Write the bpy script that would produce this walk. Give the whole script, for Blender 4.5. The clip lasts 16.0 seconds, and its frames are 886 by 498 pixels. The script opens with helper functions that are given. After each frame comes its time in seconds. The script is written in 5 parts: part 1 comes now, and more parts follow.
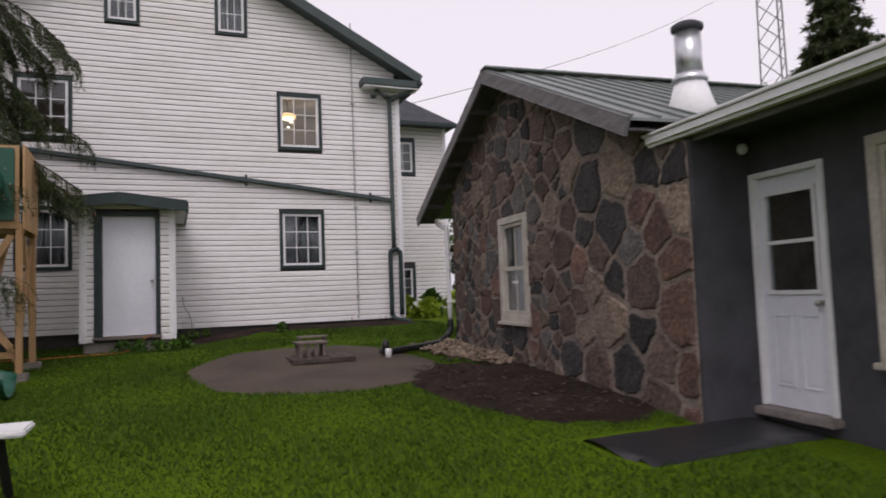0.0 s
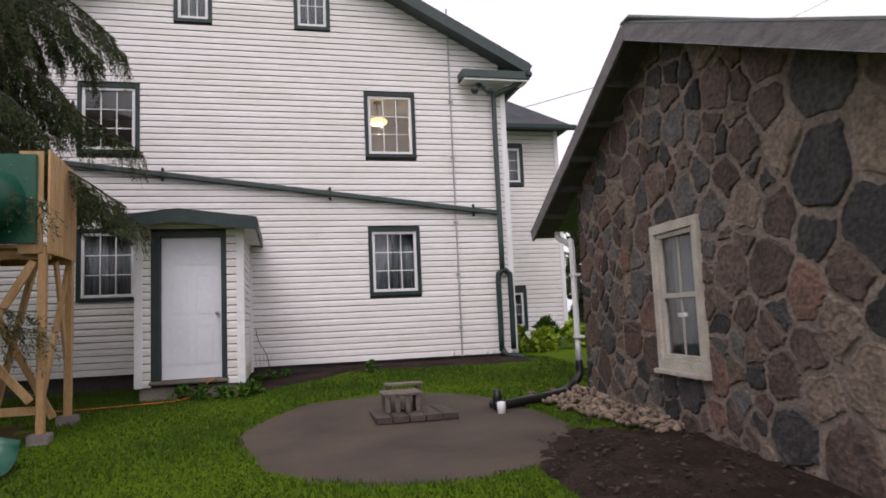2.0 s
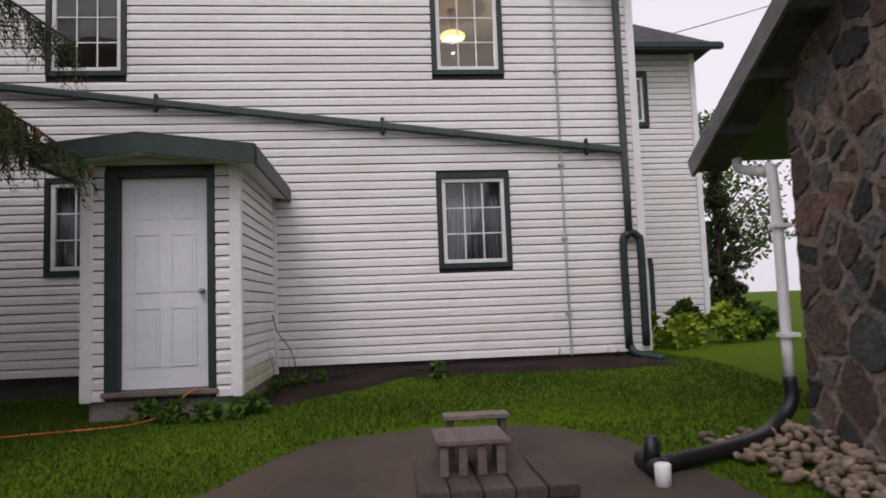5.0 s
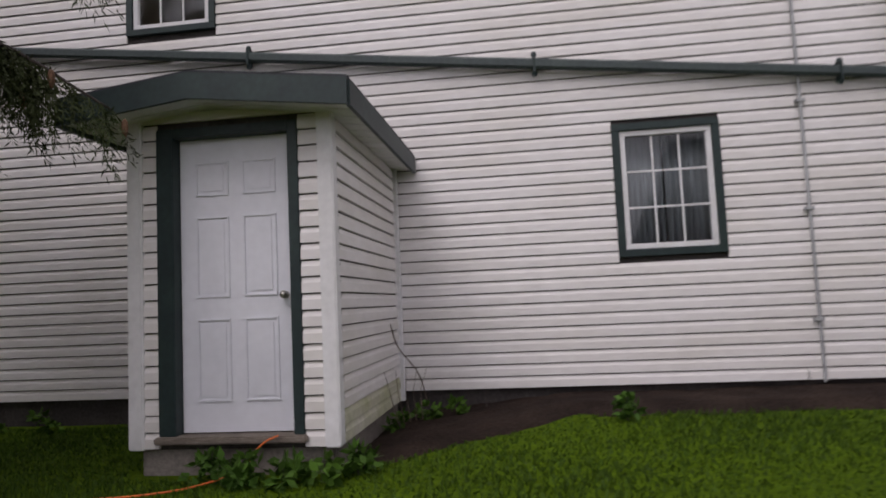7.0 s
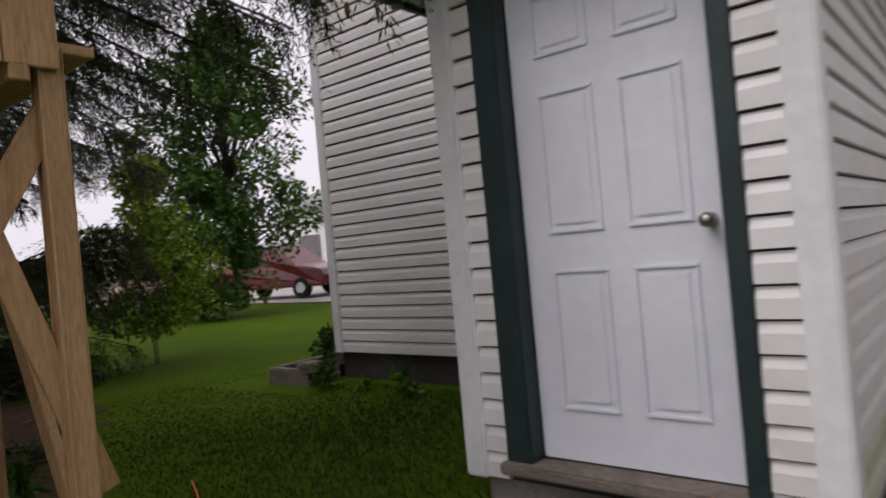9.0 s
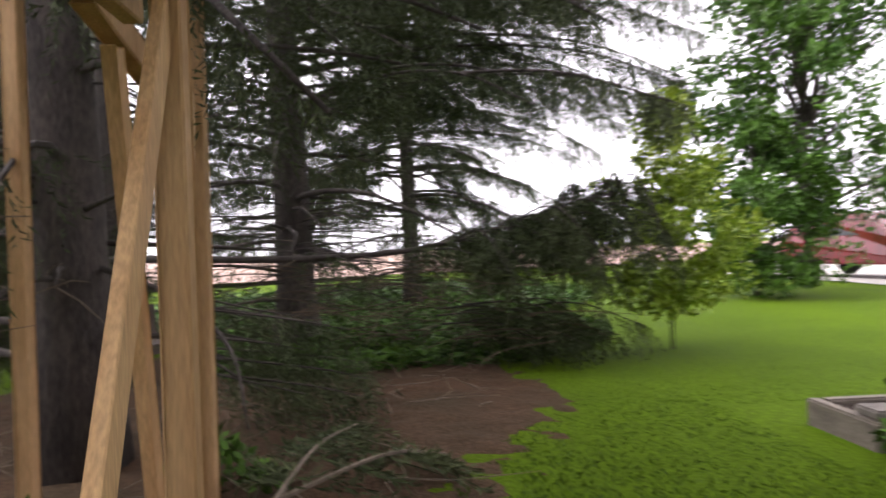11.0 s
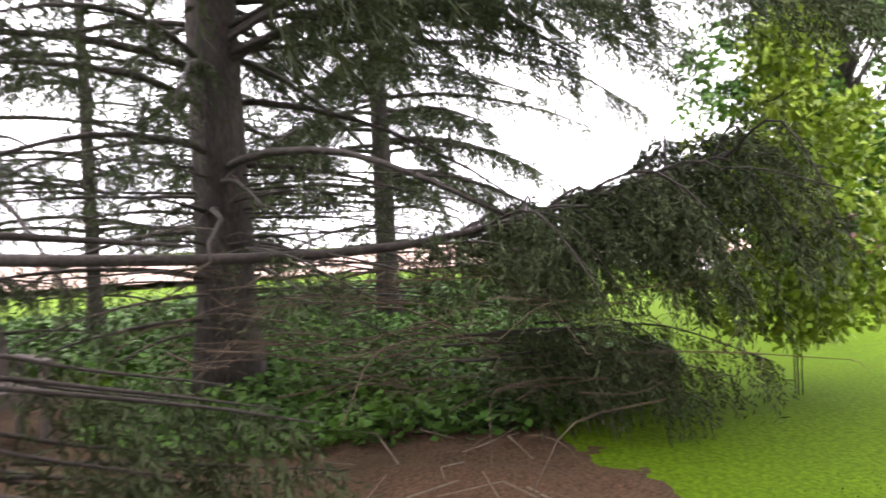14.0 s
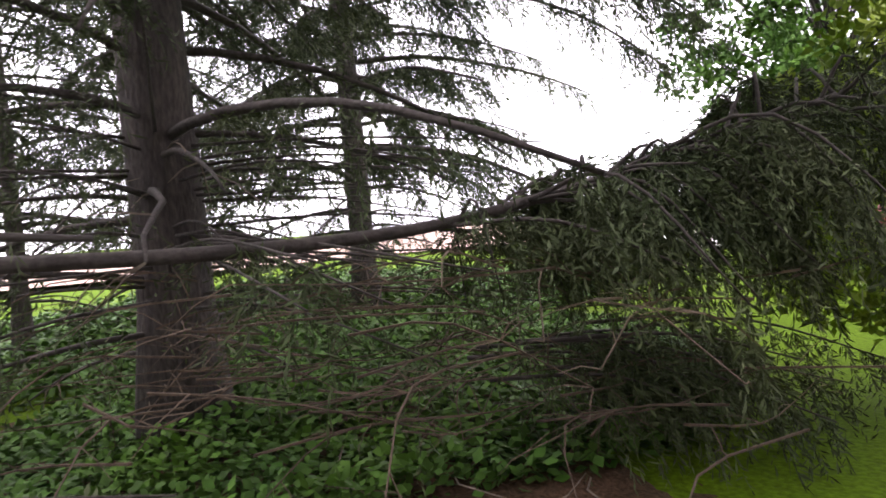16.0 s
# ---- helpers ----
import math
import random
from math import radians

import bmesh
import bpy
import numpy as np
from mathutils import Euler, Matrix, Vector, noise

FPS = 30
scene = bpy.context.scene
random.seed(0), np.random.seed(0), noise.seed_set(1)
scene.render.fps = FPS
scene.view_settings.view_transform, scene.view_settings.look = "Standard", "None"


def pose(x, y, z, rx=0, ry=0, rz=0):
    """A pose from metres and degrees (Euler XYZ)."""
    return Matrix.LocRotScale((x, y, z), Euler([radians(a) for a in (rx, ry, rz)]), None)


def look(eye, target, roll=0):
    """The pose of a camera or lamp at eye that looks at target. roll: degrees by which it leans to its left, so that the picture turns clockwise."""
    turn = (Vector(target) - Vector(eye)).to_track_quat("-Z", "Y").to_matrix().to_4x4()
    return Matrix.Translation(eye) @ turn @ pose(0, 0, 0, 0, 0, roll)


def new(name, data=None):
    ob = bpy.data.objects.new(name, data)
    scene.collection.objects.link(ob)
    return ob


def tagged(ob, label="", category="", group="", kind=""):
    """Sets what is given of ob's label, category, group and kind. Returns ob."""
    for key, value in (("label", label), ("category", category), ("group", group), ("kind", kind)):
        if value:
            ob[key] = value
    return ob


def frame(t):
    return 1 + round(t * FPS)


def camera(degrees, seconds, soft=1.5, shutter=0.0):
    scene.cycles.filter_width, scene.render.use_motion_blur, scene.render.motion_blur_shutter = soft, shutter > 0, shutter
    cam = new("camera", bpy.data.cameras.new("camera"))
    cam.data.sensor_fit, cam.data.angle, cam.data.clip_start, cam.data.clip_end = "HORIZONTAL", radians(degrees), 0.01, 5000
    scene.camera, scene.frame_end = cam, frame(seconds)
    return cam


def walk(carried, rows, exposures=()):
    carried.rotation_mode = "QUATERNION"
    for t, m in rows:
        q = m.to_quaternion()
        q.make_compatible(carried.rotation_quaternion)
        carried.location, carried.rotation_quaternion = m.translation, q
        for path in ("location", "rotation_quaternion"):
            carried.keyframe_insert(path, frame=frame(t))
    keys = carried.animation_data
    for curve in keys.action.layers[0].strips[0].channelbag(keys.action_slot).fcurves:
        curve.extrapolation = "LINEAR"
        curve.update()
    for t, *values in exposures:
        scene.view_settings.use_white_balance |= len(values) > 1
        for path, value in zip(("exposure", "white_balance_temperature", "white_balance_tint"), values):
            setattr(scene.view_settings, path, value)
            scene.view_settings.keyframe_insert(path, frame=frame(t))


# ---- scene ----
cam = camera(66.9, 16.0, soft=1.7, shutter=0.4)
PATH = [
    (0, (0.841, 1.036, 0.96), (1.595, 2.885, 1.084), -2.1),
    (0.5, (0.928, 1.59, 0.949), (1.53, 3.494, 1.071), -3.8),
    (1, (1.218, 2.242, 0.967), (1.681, 4.182, 1.105), -4.0),
    (1.5, (1.45, 2.884, 1.036), (1.924, 4.823, 1.162), -2.8),
    (2, (1.498, 3.402, 1.119), (1.962, 5.337, 1.32), -2.5),
    (2.5, (1.642, 4.016, 1.053), (2.055, 5.963, 1.253), -0.8),
    (3, (1.785, 4.602, 1.112), (2.282, 6.535, 1.246), -4.0),
    (3.5, (1.942, 5.246, 1.094), (2.36, 7.196, 1.246), -1.0),
    (6, (2.374, 8.144, 1.171), (2.333, 10.136, 1.348), -2.7),
    (6.5, (2.335, 8.731, 1.232), (2.093, 10.706, 1.436), 1.1),
    (7, (2.241, 9.357, 1.207), (1.978, 11.333, 1.368), -2.6),
    (7.5, (2.149, 9.896, 1.229), (1.507, 11.789, 1.3), -2.8),
    (8, (1.937, 10.41, 1.299), (1.044, 12.199, 1.333), -3.6),
]
# seconds, eye, heading, pitch, roll
TURN = [
    (10.3, (0.29, 12.54, 1.30), 66.0, 0.0, -3.0),
    (10.8, (-0.15, 12.85, 1.28), 80.6, 0.0, -1.5),
    (11.0, (-0.35, 12.93, 1.28), 86.8, 0.0, -2.0),
    (11.5, (-0.85, 13.00, 1.28), 96.4, -0.4, -4.0),
    (12.0, (-1.30, 13.00, 1.28), 97.2, -0.8, -4.0),
    (12.5, (-1.75, 12.95, 1.28), 95.5, -1.2, -4.6),
    (13.0, (-2.15, 12.85, 1.28), 103.0, -1.2, -4.0),
    (13.5, (-2.55, 12.75, 1.28), 93.6, -0.6, -3.0),
    (14.0, (-2.95, 12.70, 1.28), 83.2, -0.5, -2.0),
    (14.5, (-3.30, 12.65, 1.28), 77.4, -1.0, -2.0),
    (15.0, (-3.60, 12.60, 1.28), 77.2, -1.4, -2.0),
    (15.5, (-3.85, 12.55, 1.28), 81.5, -2.0, -3.0),
    (16.0, (-4.10, 12.50, 1.28), 79.6, -2.0, -4.0),
]


def heading(eye, yaw, pitch, roll):
    a = radians(yaw)
    return look(eye, (eye[0] - 2 * math.sin(a), eye[1] + 2 * math.cos(a), eye[2] + 2 * math.tan(radians(pitch))), roll)


walk(cam, [(t, look(eye, target, roll)) for t, eye, target, roll in PATH]
     + [(t, heading(eye, yaw, pitch, roll)) for t, eye, yaw, pitch, roll in TURN],
     exposures=[(0, 0.1, 6500, 19), (1.0, 0.35, 6500, 18), (2.0, 0.4, 6500, 18), (2.5, 0.18, 6500, 19), (3.2, 0.2, 6500, 19), (6.0, 0.05, 6500, 19), (8.0, 0.0, 6500, 19), (9.8, 0.5, 6500, 16), (10.5, 1.1, 6300, 16), (11.0, 2.05, 6500, 16), (12.5, 2.6, 6700, 14), (13.5, 2.75, 6500, 15), (14.5, 3.0, 6500, 15), (15.3, 2.6, 6400, 19), (16.0, 2.45, 6400, 20)])

# ---- overcast sky and a wide, weak sun ----
world = bpy.data.worlds.new("overcast_sky")
scene.world = world
world.use_nodes = True
wn, wl = world.node_tree.nodes, world.node_tree.links
sky = wn.new("ShaderNodeTexSky")
sky.sky_type, sky.sun_disc, sky.sun_elevation, sky.sun_rotation = "NISHITA", False, radians(54), radians(203)
sky.dust_density, sky.air_density = 6.0, 1.5
grey = wn.new("ShaderNodeHueSaturation")
grey.inputs["Saturation"].default_value = 0.06
evenly = wn.new("ShaderNodeMixRGB")
evenly.inputs[0].default_value = 0.72
evenly.inputs[2].default_value = (8.3, 8.1, 8.6, 1)
wl.new(sky.outputs[0], grey.inputs["Color"])
wl.new(grey.outputs[0], evenly.inputs[1])
wl.new(evenly.outputs[0], wn["Background"].inputs["Color"])
wn["Background"].inputs["Strength"].default_value = 0.115
house_light = new("ceiling_lamp_light", bpy.data.lights.new("ceiling_lamp_light", "POINT"))
house_light.data.energy, house_light.data.color, house_light.data.shadow_soft_size = 14, (1.0, 0.75, 0.45), 0.01
house_light.location = (3.52, 17.3, 5.05)
sun = new("sun", bpy.data.lights.new("sun", "SUN"))
sun.data.energy, sun.data.angle, sun.data.color = 0.75, radians(30), (1.0, 0.96, 0.92)
sun.matrix_world = look((-5, -12, 18), (0, 0, 0))

# ---- materials ----


def material(name, color, rough=0.7, metal=0.0, scale=8.0, amount=0.18, bump=0.15, second=None, stretch=(1, 1, 1),
             rand=0.0, fine=60.0, spec=0.4, island=0.0):
    """Two scales of variation over a base colour, a second colour in large patches, fine relief."""
    m = bpy.data.materials.new(name)
    m.use_nodes = True
    n, l = m.node_tree.nodes, m.node_tree.links
    b = n["Principled BSDF"]
    b.inputs["Roughness"].default_value, b.inputs["Metallic"].default_value = rough, metal
    b.inputs["Specular IOR Level"].default_value = spec
    tc, mp = n.new("ShaderNodeTexCoord"), n.new("ShaderNodeMapping")
    mp.inputs["Scale"].default_value = stretch
    l.new(tc.outputs["Object"], mp.inputs["Vector"])
    big, small = n.new("ShaderNodeTexNoise"), n.new("ShaderNodeTexNoise")
    big.inputs["Scale"].default_value, small.inputs["Scale"].default_value = scale, fine
    big.inputs["Detail"].default_value = small.inputs["Detail"].default_value = 5
    for t in (big, small):
        l.new(mp.outputs[0], t.inputs["Vector"])
    mix = n.new("ShaderNodeMixRGB")
    c2 = second or tuple(c * 0.6 for c in color)
    mix.inputs[1].default_value, mix.inputs[2].default_value = (*color, 1), (*c2, 1)
    ramp = n.new("ShaderNodeMapRange")
    ramp.inputs[1].default_value, ramp.inputs[2].default_value = 0.38, 0.72
    l.new(big.outputs["Fac"], ramp.inputs[0])
    l.new(ramp.outputs[0], mix.inputs[0])
    hsv = n.new("ShaderNodeHueSaturation")
    val = n.new("ShaderNodeMapRange")
    val.inputs[3].default_value, val.inputs[4].default_value = 1 - amount, 1 + amount
    val.inputs[1].default_value, val.inputs[2].default_value = 0.3, 0.7
    l.new(small.outputs["Fac"], val.inputs[0])
    last = val.outputs[0]
    for source, much in (("ShaderNodeObjectInfo", rand), ("ShaderNodeNewGeometry", island)):
        if much:
            inf = n.new(source)
            r = n.new("ShaderNodeMapRange")
            r.inputs[3].default_value, r.inputs[4].default_value = 1 - much, 1 + much
            l.new(inf.outputs["Random" if much == rand else "Random Per Island"], r.inputs[0])
            mul = n.new("ShaderNodeMath")
            mul.operation = "MULTIPLY"
            l.new(last, mul.inputs[0])
            l.new(r.outputs[0], mul.inputs[1])
            last = mul.outputs[0]
    l.new(last, hsv.inputs["Value"])
    l.new(mix.outputs[0], hsv.inputs["Color"])
    l.new(hsv.outputs[0], b.inputs["Base Color"])
    if bump:
        bp = n.new("ShaderNodeBump")
        bp.inputs["Strength"].default_value, bp.inputs["Distance"].default_value = bump, 0.02
        l.new(small.outputs["Fac"], bp.inputs["Height"])
        l.new(bp.outputs[0], b.inputs["Normal"])
    return m


def glass(name, tint=(0.6, 0.65, 0.68)):
    m = bpy.data.materials.new(name)
    m.use_nodes = True
    b = m.node_tree.nodes["Principled BSDF"]
    b.inputs["Base Color"].default_value = (*tint, 1)
    b.inputs["Roughness"].default_value, b.inputs["Transmission Weight"].default_value, b.inputs["IOR"].default_value = 0.03, 1.0, 1.5
    return m


# lawn light put into colour: bright sheet for the open west, darker blades by the house
M_GRASS_LIT = material("lawn", (0.064, 0.110, 0.004), 0.95, scale=0.7, fine=35, amount=0.35, bump=0.45, second=(0.052, 0.092, 0.004), spec=0.05)
M_BLADE_SHADED = material("grass_blade_shaded", (0.045, 0.087, 0.005), 0.7, scale=0.9, fine=20, amount=0.3, bump=0, second=(0.033, 0.068, 0.005), island=0.25, spec=0.2)
M_LITTER = material("needle_litter", (0.068, 0.040, 0.024), 0.95, scale=1.6, fine=45, amount=0.5, bump=0.8, second=(0.045, 0.032, 0.019), spec=0.1)
M_MULCH = material("dark_mulch", (0.02, 0.0135, 0.011), 0.95, scale=2.5, fine=40, amount=0.5, bump=0.9, second=(0.038, 0.026, 0.02), spec=0.1)
M_PAD = material("wet_packed_gravel", (0.072, 0.052, 0.036), 0.75, scale=1.3, fine=55, amount=0.3, bump=0.45, second=(0.036, 0.027, 0.021))
M_VINYL = material("white_vinyl_siding", (0.74, 0.72, 0.71), 0.5, scale=0.9, fine=6, amount=0.05, bump=0.04, second=(0.67, 0.645, 0.61), rand=0.025, stretch=(1, 1, 3))
M_MOSSY = material("algae_stained_vinyl", (0.62, 0.60, 0.52), 0.6, scale=2.5, fine=14, amount=0.12, bump=0.05, second=(0.40, 0.42, 0.22), rand=0.04)
M_WHITE = material("white_trim_paint", (0.76, 0.76, 0.77), 0.45, scale=3, fine=20, amount=0.05, bump=0.04, second=(0.68, 0.68, 0.67))
M_DOOR = material("white_steel_door", (0.74, 0.75, 0.80), 0.4, scale=1.2, fine=15, amount=0.03, bump=0.02, second=(0.66, 0.67, 0.72))
M_GREEN = material("dark_green_trim", (0.014, 0.027, 0.028), 0.5, scale=4, fine=25, amount=0.15, bump=0.05, second=(0.022, 0.041, 0.038))
M_BAND = material("weathered_green_metal", (0.042, 0.058, 0.059), 0.5, scale=4, fine=25, amount=0.15, bump=0.05, second=(0.05, 0.07, 0.066))
M_CREAM = material("old_cream_paint", (0.52, 0.49, 0.43), 0.6, scale=5, fine=30, amount=0.12, bump=0.1, second=(0.40, 0.36, 0.30))
M_GLASS = glass("window_glass")
M_DARK = material("dim_room", (0.03, 0.033, 0.036), 0.9, scale=1, fine=6, amount=0.2, bump=0)
M_CURTAIN = material("grey_curtain", (0.42, 0.43, 0.44), 0.9, scale=3, fine=30, amount=0.2, bump=0.1, stretch=(6, 6, 0.3))
M_CONC = material("rough_concrete", (0.23, 0.205, 0.185), 0.9, scale=3, fine=40, amount=0.2, bump=0.35, second=(0.14, 0.12, 0.105))
# foundation colour; as wall core its darkness stands for shade under siding laps
M_FOUND_SHADE = material("dark_foundation_lap_shade", (0.055, 0.048, 0.046), 0.9, scale=3, fine=30, amount=0.25, bump=0.3)
M_STONE = [material("fieldstone_" + k, c, 0.85, scale=5, fine=24, amount=0.45, bump=0.9, second=d, rand=0.35) for k, c, d in (
    ("brown", (0.12, 0.084, 0.067), (0.07, 0.052, 0.045)), ("red", (0.155, 0.088, 0.068), (0.085, 0.058, 0.05)),
    ("grey", (0.105, 0.1, 0.095), (0.065, 0.06, 0.06)), ("dark", (0.05, 0.046, 0.045), (0.03, 0.028, 0.03)),
    ("tan", (0.2, 0.155, 0.12), (0.125, 0.095, 0.075)))]
M_MORTAR = material("lime_mortar", (0.26, 0.21, 0.175), 0.95, scale=4, fine=30, amount=0.3, bump=0.8, second=(0.13, 0.105, 0.09))
M_ROOF = material("grey_green_metal_roof", (0.15, 0.175, 0.165), 0.45, metal=0.3, scale=2, fine=20, amount=0.12, bump=0.05, second=(0.21, 0.22, 0.21))
M_SHINGLE = material("dark_shingle", (0.05, 0.052, 0.06), 0.9, scale=4, fine=40, amount=0.3, bump=0.4)
M_FASCIA = material("grey_board", (0.19, 0.18, 0.185), 0.7, scale=4, fine=25, amount=0.2, bump=0.15, stretch=(1, 1, 4))
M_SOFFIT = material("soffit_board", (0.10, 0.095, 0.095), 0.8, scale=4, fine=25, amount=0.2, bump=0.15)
M_SLATE = material("dark_grey_stucco", (0.062, 0.062, 0.07), 0.85, scale=3, fine=60, amount=0.12, bump=0.25)
M_STEEL = material("galvanised_steel", (0.62, 0.63, 0.65), 0.3, metal=0.9, scale=6, fine=30, amount=0.12, bump=0.03, stretch=(1, 1, 0.3))
M_BLACKP = material("black_drain_pipe", (0.012, 0.012, 0.013), 0.45, scale=6, fine=40, amount=0.2, bump=0.1)
M_WOOD = material("fresh_pine_lumber", (0.45, 0.285, 0.138), 0.7, scale=2.5, fine=22, amount=0.2, bump=0.12, second=(0.36, 0.205, 0.09), stretch=(5, 5, 0.7), rand=0.12)
M_PALLET = material("wet_dark_plank", (0.07, 0.054, 0.044), 0.7, scale=3, fine=25, amount=0.3, bump=0.25, second=(0.04, 0.032, 0.027), stretch=(5, 1, 5), rand=0.2)
M_WOOD_OLD = material("weathered_lumber", (0.15, 0.12, 0.105), 0.85, scale=3, fine=25, amount=0.25, bump=0.2, second=(0.10, 0.08, 0.072), stretch=(5, 1, 5), rand=0.15)
M_SLIDE = material("green_plastic", (0.008, 0.085, 0.05), 0.32, scale=2, fine=15, amount=0.1, bump=0.02, second=(0.006, 0.065, 0.04))
M_BARK = material("spruce_bark", (0.062, 0.05, 0.044), 0.95, scale=5, fine=26, amount=0.45, bump=1.0, second=(0.036, 0.03, 0.028), stretch=(2, 2, 0.6))
M_TWIG = material("dead_twig", (0.155, 0.122, 0.093), 0.9, scale=5, fine=30, amount=0.25, bump=0.3)
M_DRY = material("dry_brown_branch", (0.085, 0.058, 0.038), 0.9, scale=5, fine=30, amount=0.3, bump=0.3, second=(0.06, 0.042, 0.03))
M_LIMB = material("dark_branch_bark", (0.055, 0.045, 0.04), 0.95, scale=5, fine=30, amount=0.3, bump=0.5)
M_NEEDLE = material("spruce_needles", (0.038, 0.053, 0.02), 0.75, scale=1.2, fine=9, amount=0.3, bump=0, second=(0.055, 0.066, 0.026), island=0.4, spec=0.2)
M_LEAF = material("broad_leaf", (0.055, 0.115, 0.014), 0.6, scale=1.5, fine=9, amount=0.3, bump=0, second=(0.035, 0.08, 0.016), island=0.4, spec=0.12)
# yellow-green leaf; on the shrub its brightness stands for light on the crown
M_LIME = material("yellow_leaf_lit_shrub", (0.23, 0.31, 0.02), 0.6, scale=1.5, fine=9, amount=0.3, bump=0, second=(0.15, 0.24, 0.02), island=0.35, spec=0.3)
M_PEBBLE = material("river_pebble", (0.2, 0.15, 0.11), 0.75, scale=5, fine=30, amount=0.2, bump=0.1, island=0.45)
M_RUBBER = material("black_rubber_mat", (0.022, 0.022, 0.025), 0.35, scale=3, fine=40, amount=0.25, bump=0.2)
M_RED = material("maroon_car_paint", (0.16, 0.012, 0.02), 0.25, scale=2, fine=10, amount=0.05, bump=0, spec=0.6)
M_BLUE = material("dark_blue_car_paint", (0.02, 0.028, 0.06), 0.25, scale=2, fine=10, amount=0.05, bump=0, spec=0.6)
M_TYRE = material("tyre_rubber", (0.015, 0.015, 0.015), 0.9, bump=0.1)
M_ROAD = material("pale_gravel_drive", (0.42, 0.39, 0.36), 0.95, scale=1, fine=15, amount=0.15, bump=0.3)
M_FIELD = material("ploughed_field", (0.36, 0.24, 0.19), 0.95, scale=0.2, fine=2, amount=0.15, bump=0.3)
M_ORANGE = material("orange_cord", (0.7, 0.16, 0.03), 0.5, bump=0)
M_CHROME = material("brushed_knob", (0.5, 0.48, 0.44), 0.3, metal=0.9, bump=0)
M_PLANTER = material("grey_timber_edging", (0.20, 0.17, 0.14), 0.9, scale=4, fine=25, amount=0.25, bump=0.3, stretch=(1, 1, 4), rand=0.1)
m_lamp = bpy.data.materials.new("warm_ceiling_light")
m_lamp.use_nodes = True
m_lamp.node_tree.nodes["Principled BSDF"].inputs["Emission Color"].default_value = (1, 0.62, 0.2, 1)
m_lamp.node_tree.nodes["Principled BSDF"].inputs["Emission Strength"].default_value = 2.2

# ---- mesh helpers ----


def part(name, bm, mat, parent=None, label="", smooth=False):
    me = bpy.data.meshes.new(name)
    bm.to_mesh(me)
    bm.free()
    me.materials.append(mat)
    if smooth:
        me.polygons.foreach_set("use_smooth", [True] * len(me.polygons))
    ob = new(name, me)
    if parent:
        ob.parent = parent
    return tagged(ob, label)


def mesh(name, verts, faces, mat, parent=None, label="", smooth=False):
    me = bpy.data.meshes.new(name)
    me.from_pydata([tuple(v) for v in verts], [], faces)
    me.materials.append(mat)
    if smooth:
        me.polygons.foreach_set("use_smooth", [True] * len(me.polygons))
    ob = new(name, me)
    if parent:
        ob.parent = parent
    return tagged(ob, label)


def empty(name, label, category, group="", m=None):
    ob = new(name)
    ob.empty_display_size = 0.1
    if m is not None:
        ob.matrix_world = m
    return tagged(ob, label, category, group)


def box(lo, hi, bevel=0.0, bm=None):
    own = bm or bmesh.new()
    r = bmesh.ops.create_cube(own, size=1)
    for v in r["verts"]:
        v.co = Vector([lo[i] + (v.co[i] + 0.5) * (hi[i] - lo[i]) for i in range(3)])
    if bevel:
        bmesh.ops.bevel(own, geom=list({e for v in r["verts"] for e in v.link_edges}), offset=bevel, segments=2, affect="EDGES")
    return own


def beam(a, b, w, d, bevel=0.004, bm=None):
    """A squared length of timber from a to b."""
    own = bm or bmesh.new()
    a, b = Vector(a), Vector(b)
    r = bmesh.ops.create_cube(own, size=1)["verts"]
    turn = (b - a).to_track_quat("Z", "Y").to_matrix()
    for v in r:
        v.co = (a + b) / 2 + turn @ Vector((v.co.x * w, v.co.y * d, v.co.z * (b - a).length))
    if bevel:
        bmesh.ops.bevel(own, geom=list({e for v in r for e in v.link_edges}), offset=bevel, segments=1, affect="EDGES")
    return own


def tube(points, radii, sides=8, bm=None, cap=True):
    own = bm or bmesh.new()
    pts = [Vector(p) for p in points]
    if not hasattr(radii, "__len__"):
        radii = [radii] * len(pts)
    rings = []
    side = None
    for i, p in enumerate(pts):
        d = (pts[min(i + 1, len(pts) - 1)] - pts[max(i - 1, 0)]).normalized()
        if side is None:
            side = d.orthogonal().normalized()
        side = (side - d * side.dot(d)).normalized()
        up = d.cross(side)
        rings.append([own.verts.new(p + radii[i] * (math.cos(k * math.tau / sides) * side + math.sin(k * math.tau / sides) * up)) for k in range(sides)])
    for a, b in zip(rings, rings[1:]):
        for k in range(sides):
            own.faces.new((a[k], a[(k + 1) % sides], b[(k + 1) % sides], b[k]))
    if cap:
        own.faces.new(rings[0][::-1])
        own.faces.new(rings[-1])
    return own


def bend(points, steps=6):
    """A smooth line through points."""
    p = [Vector(q) for q in points]
    p = [2 * p[0] - p[1]] + p + [2 * p[-1] - p[-2]]
    out = []
    for i in range(1, len(p) - 2):
        for s in range(steps):
            t = s / steps
            out.append(0.5 * (2 * p[i] + (p[i + 1] - p[i - 1]) * t + (2 * p[i - 1] - 5 * p[i] + 4 * p[i + 1] - p[i + 2]) * t * t
                              + (3 * p[i] - p[i - 1] - 3 * p[i + 1] + p[i + 2]) * t ** 3))
    return out + [p[-2]]


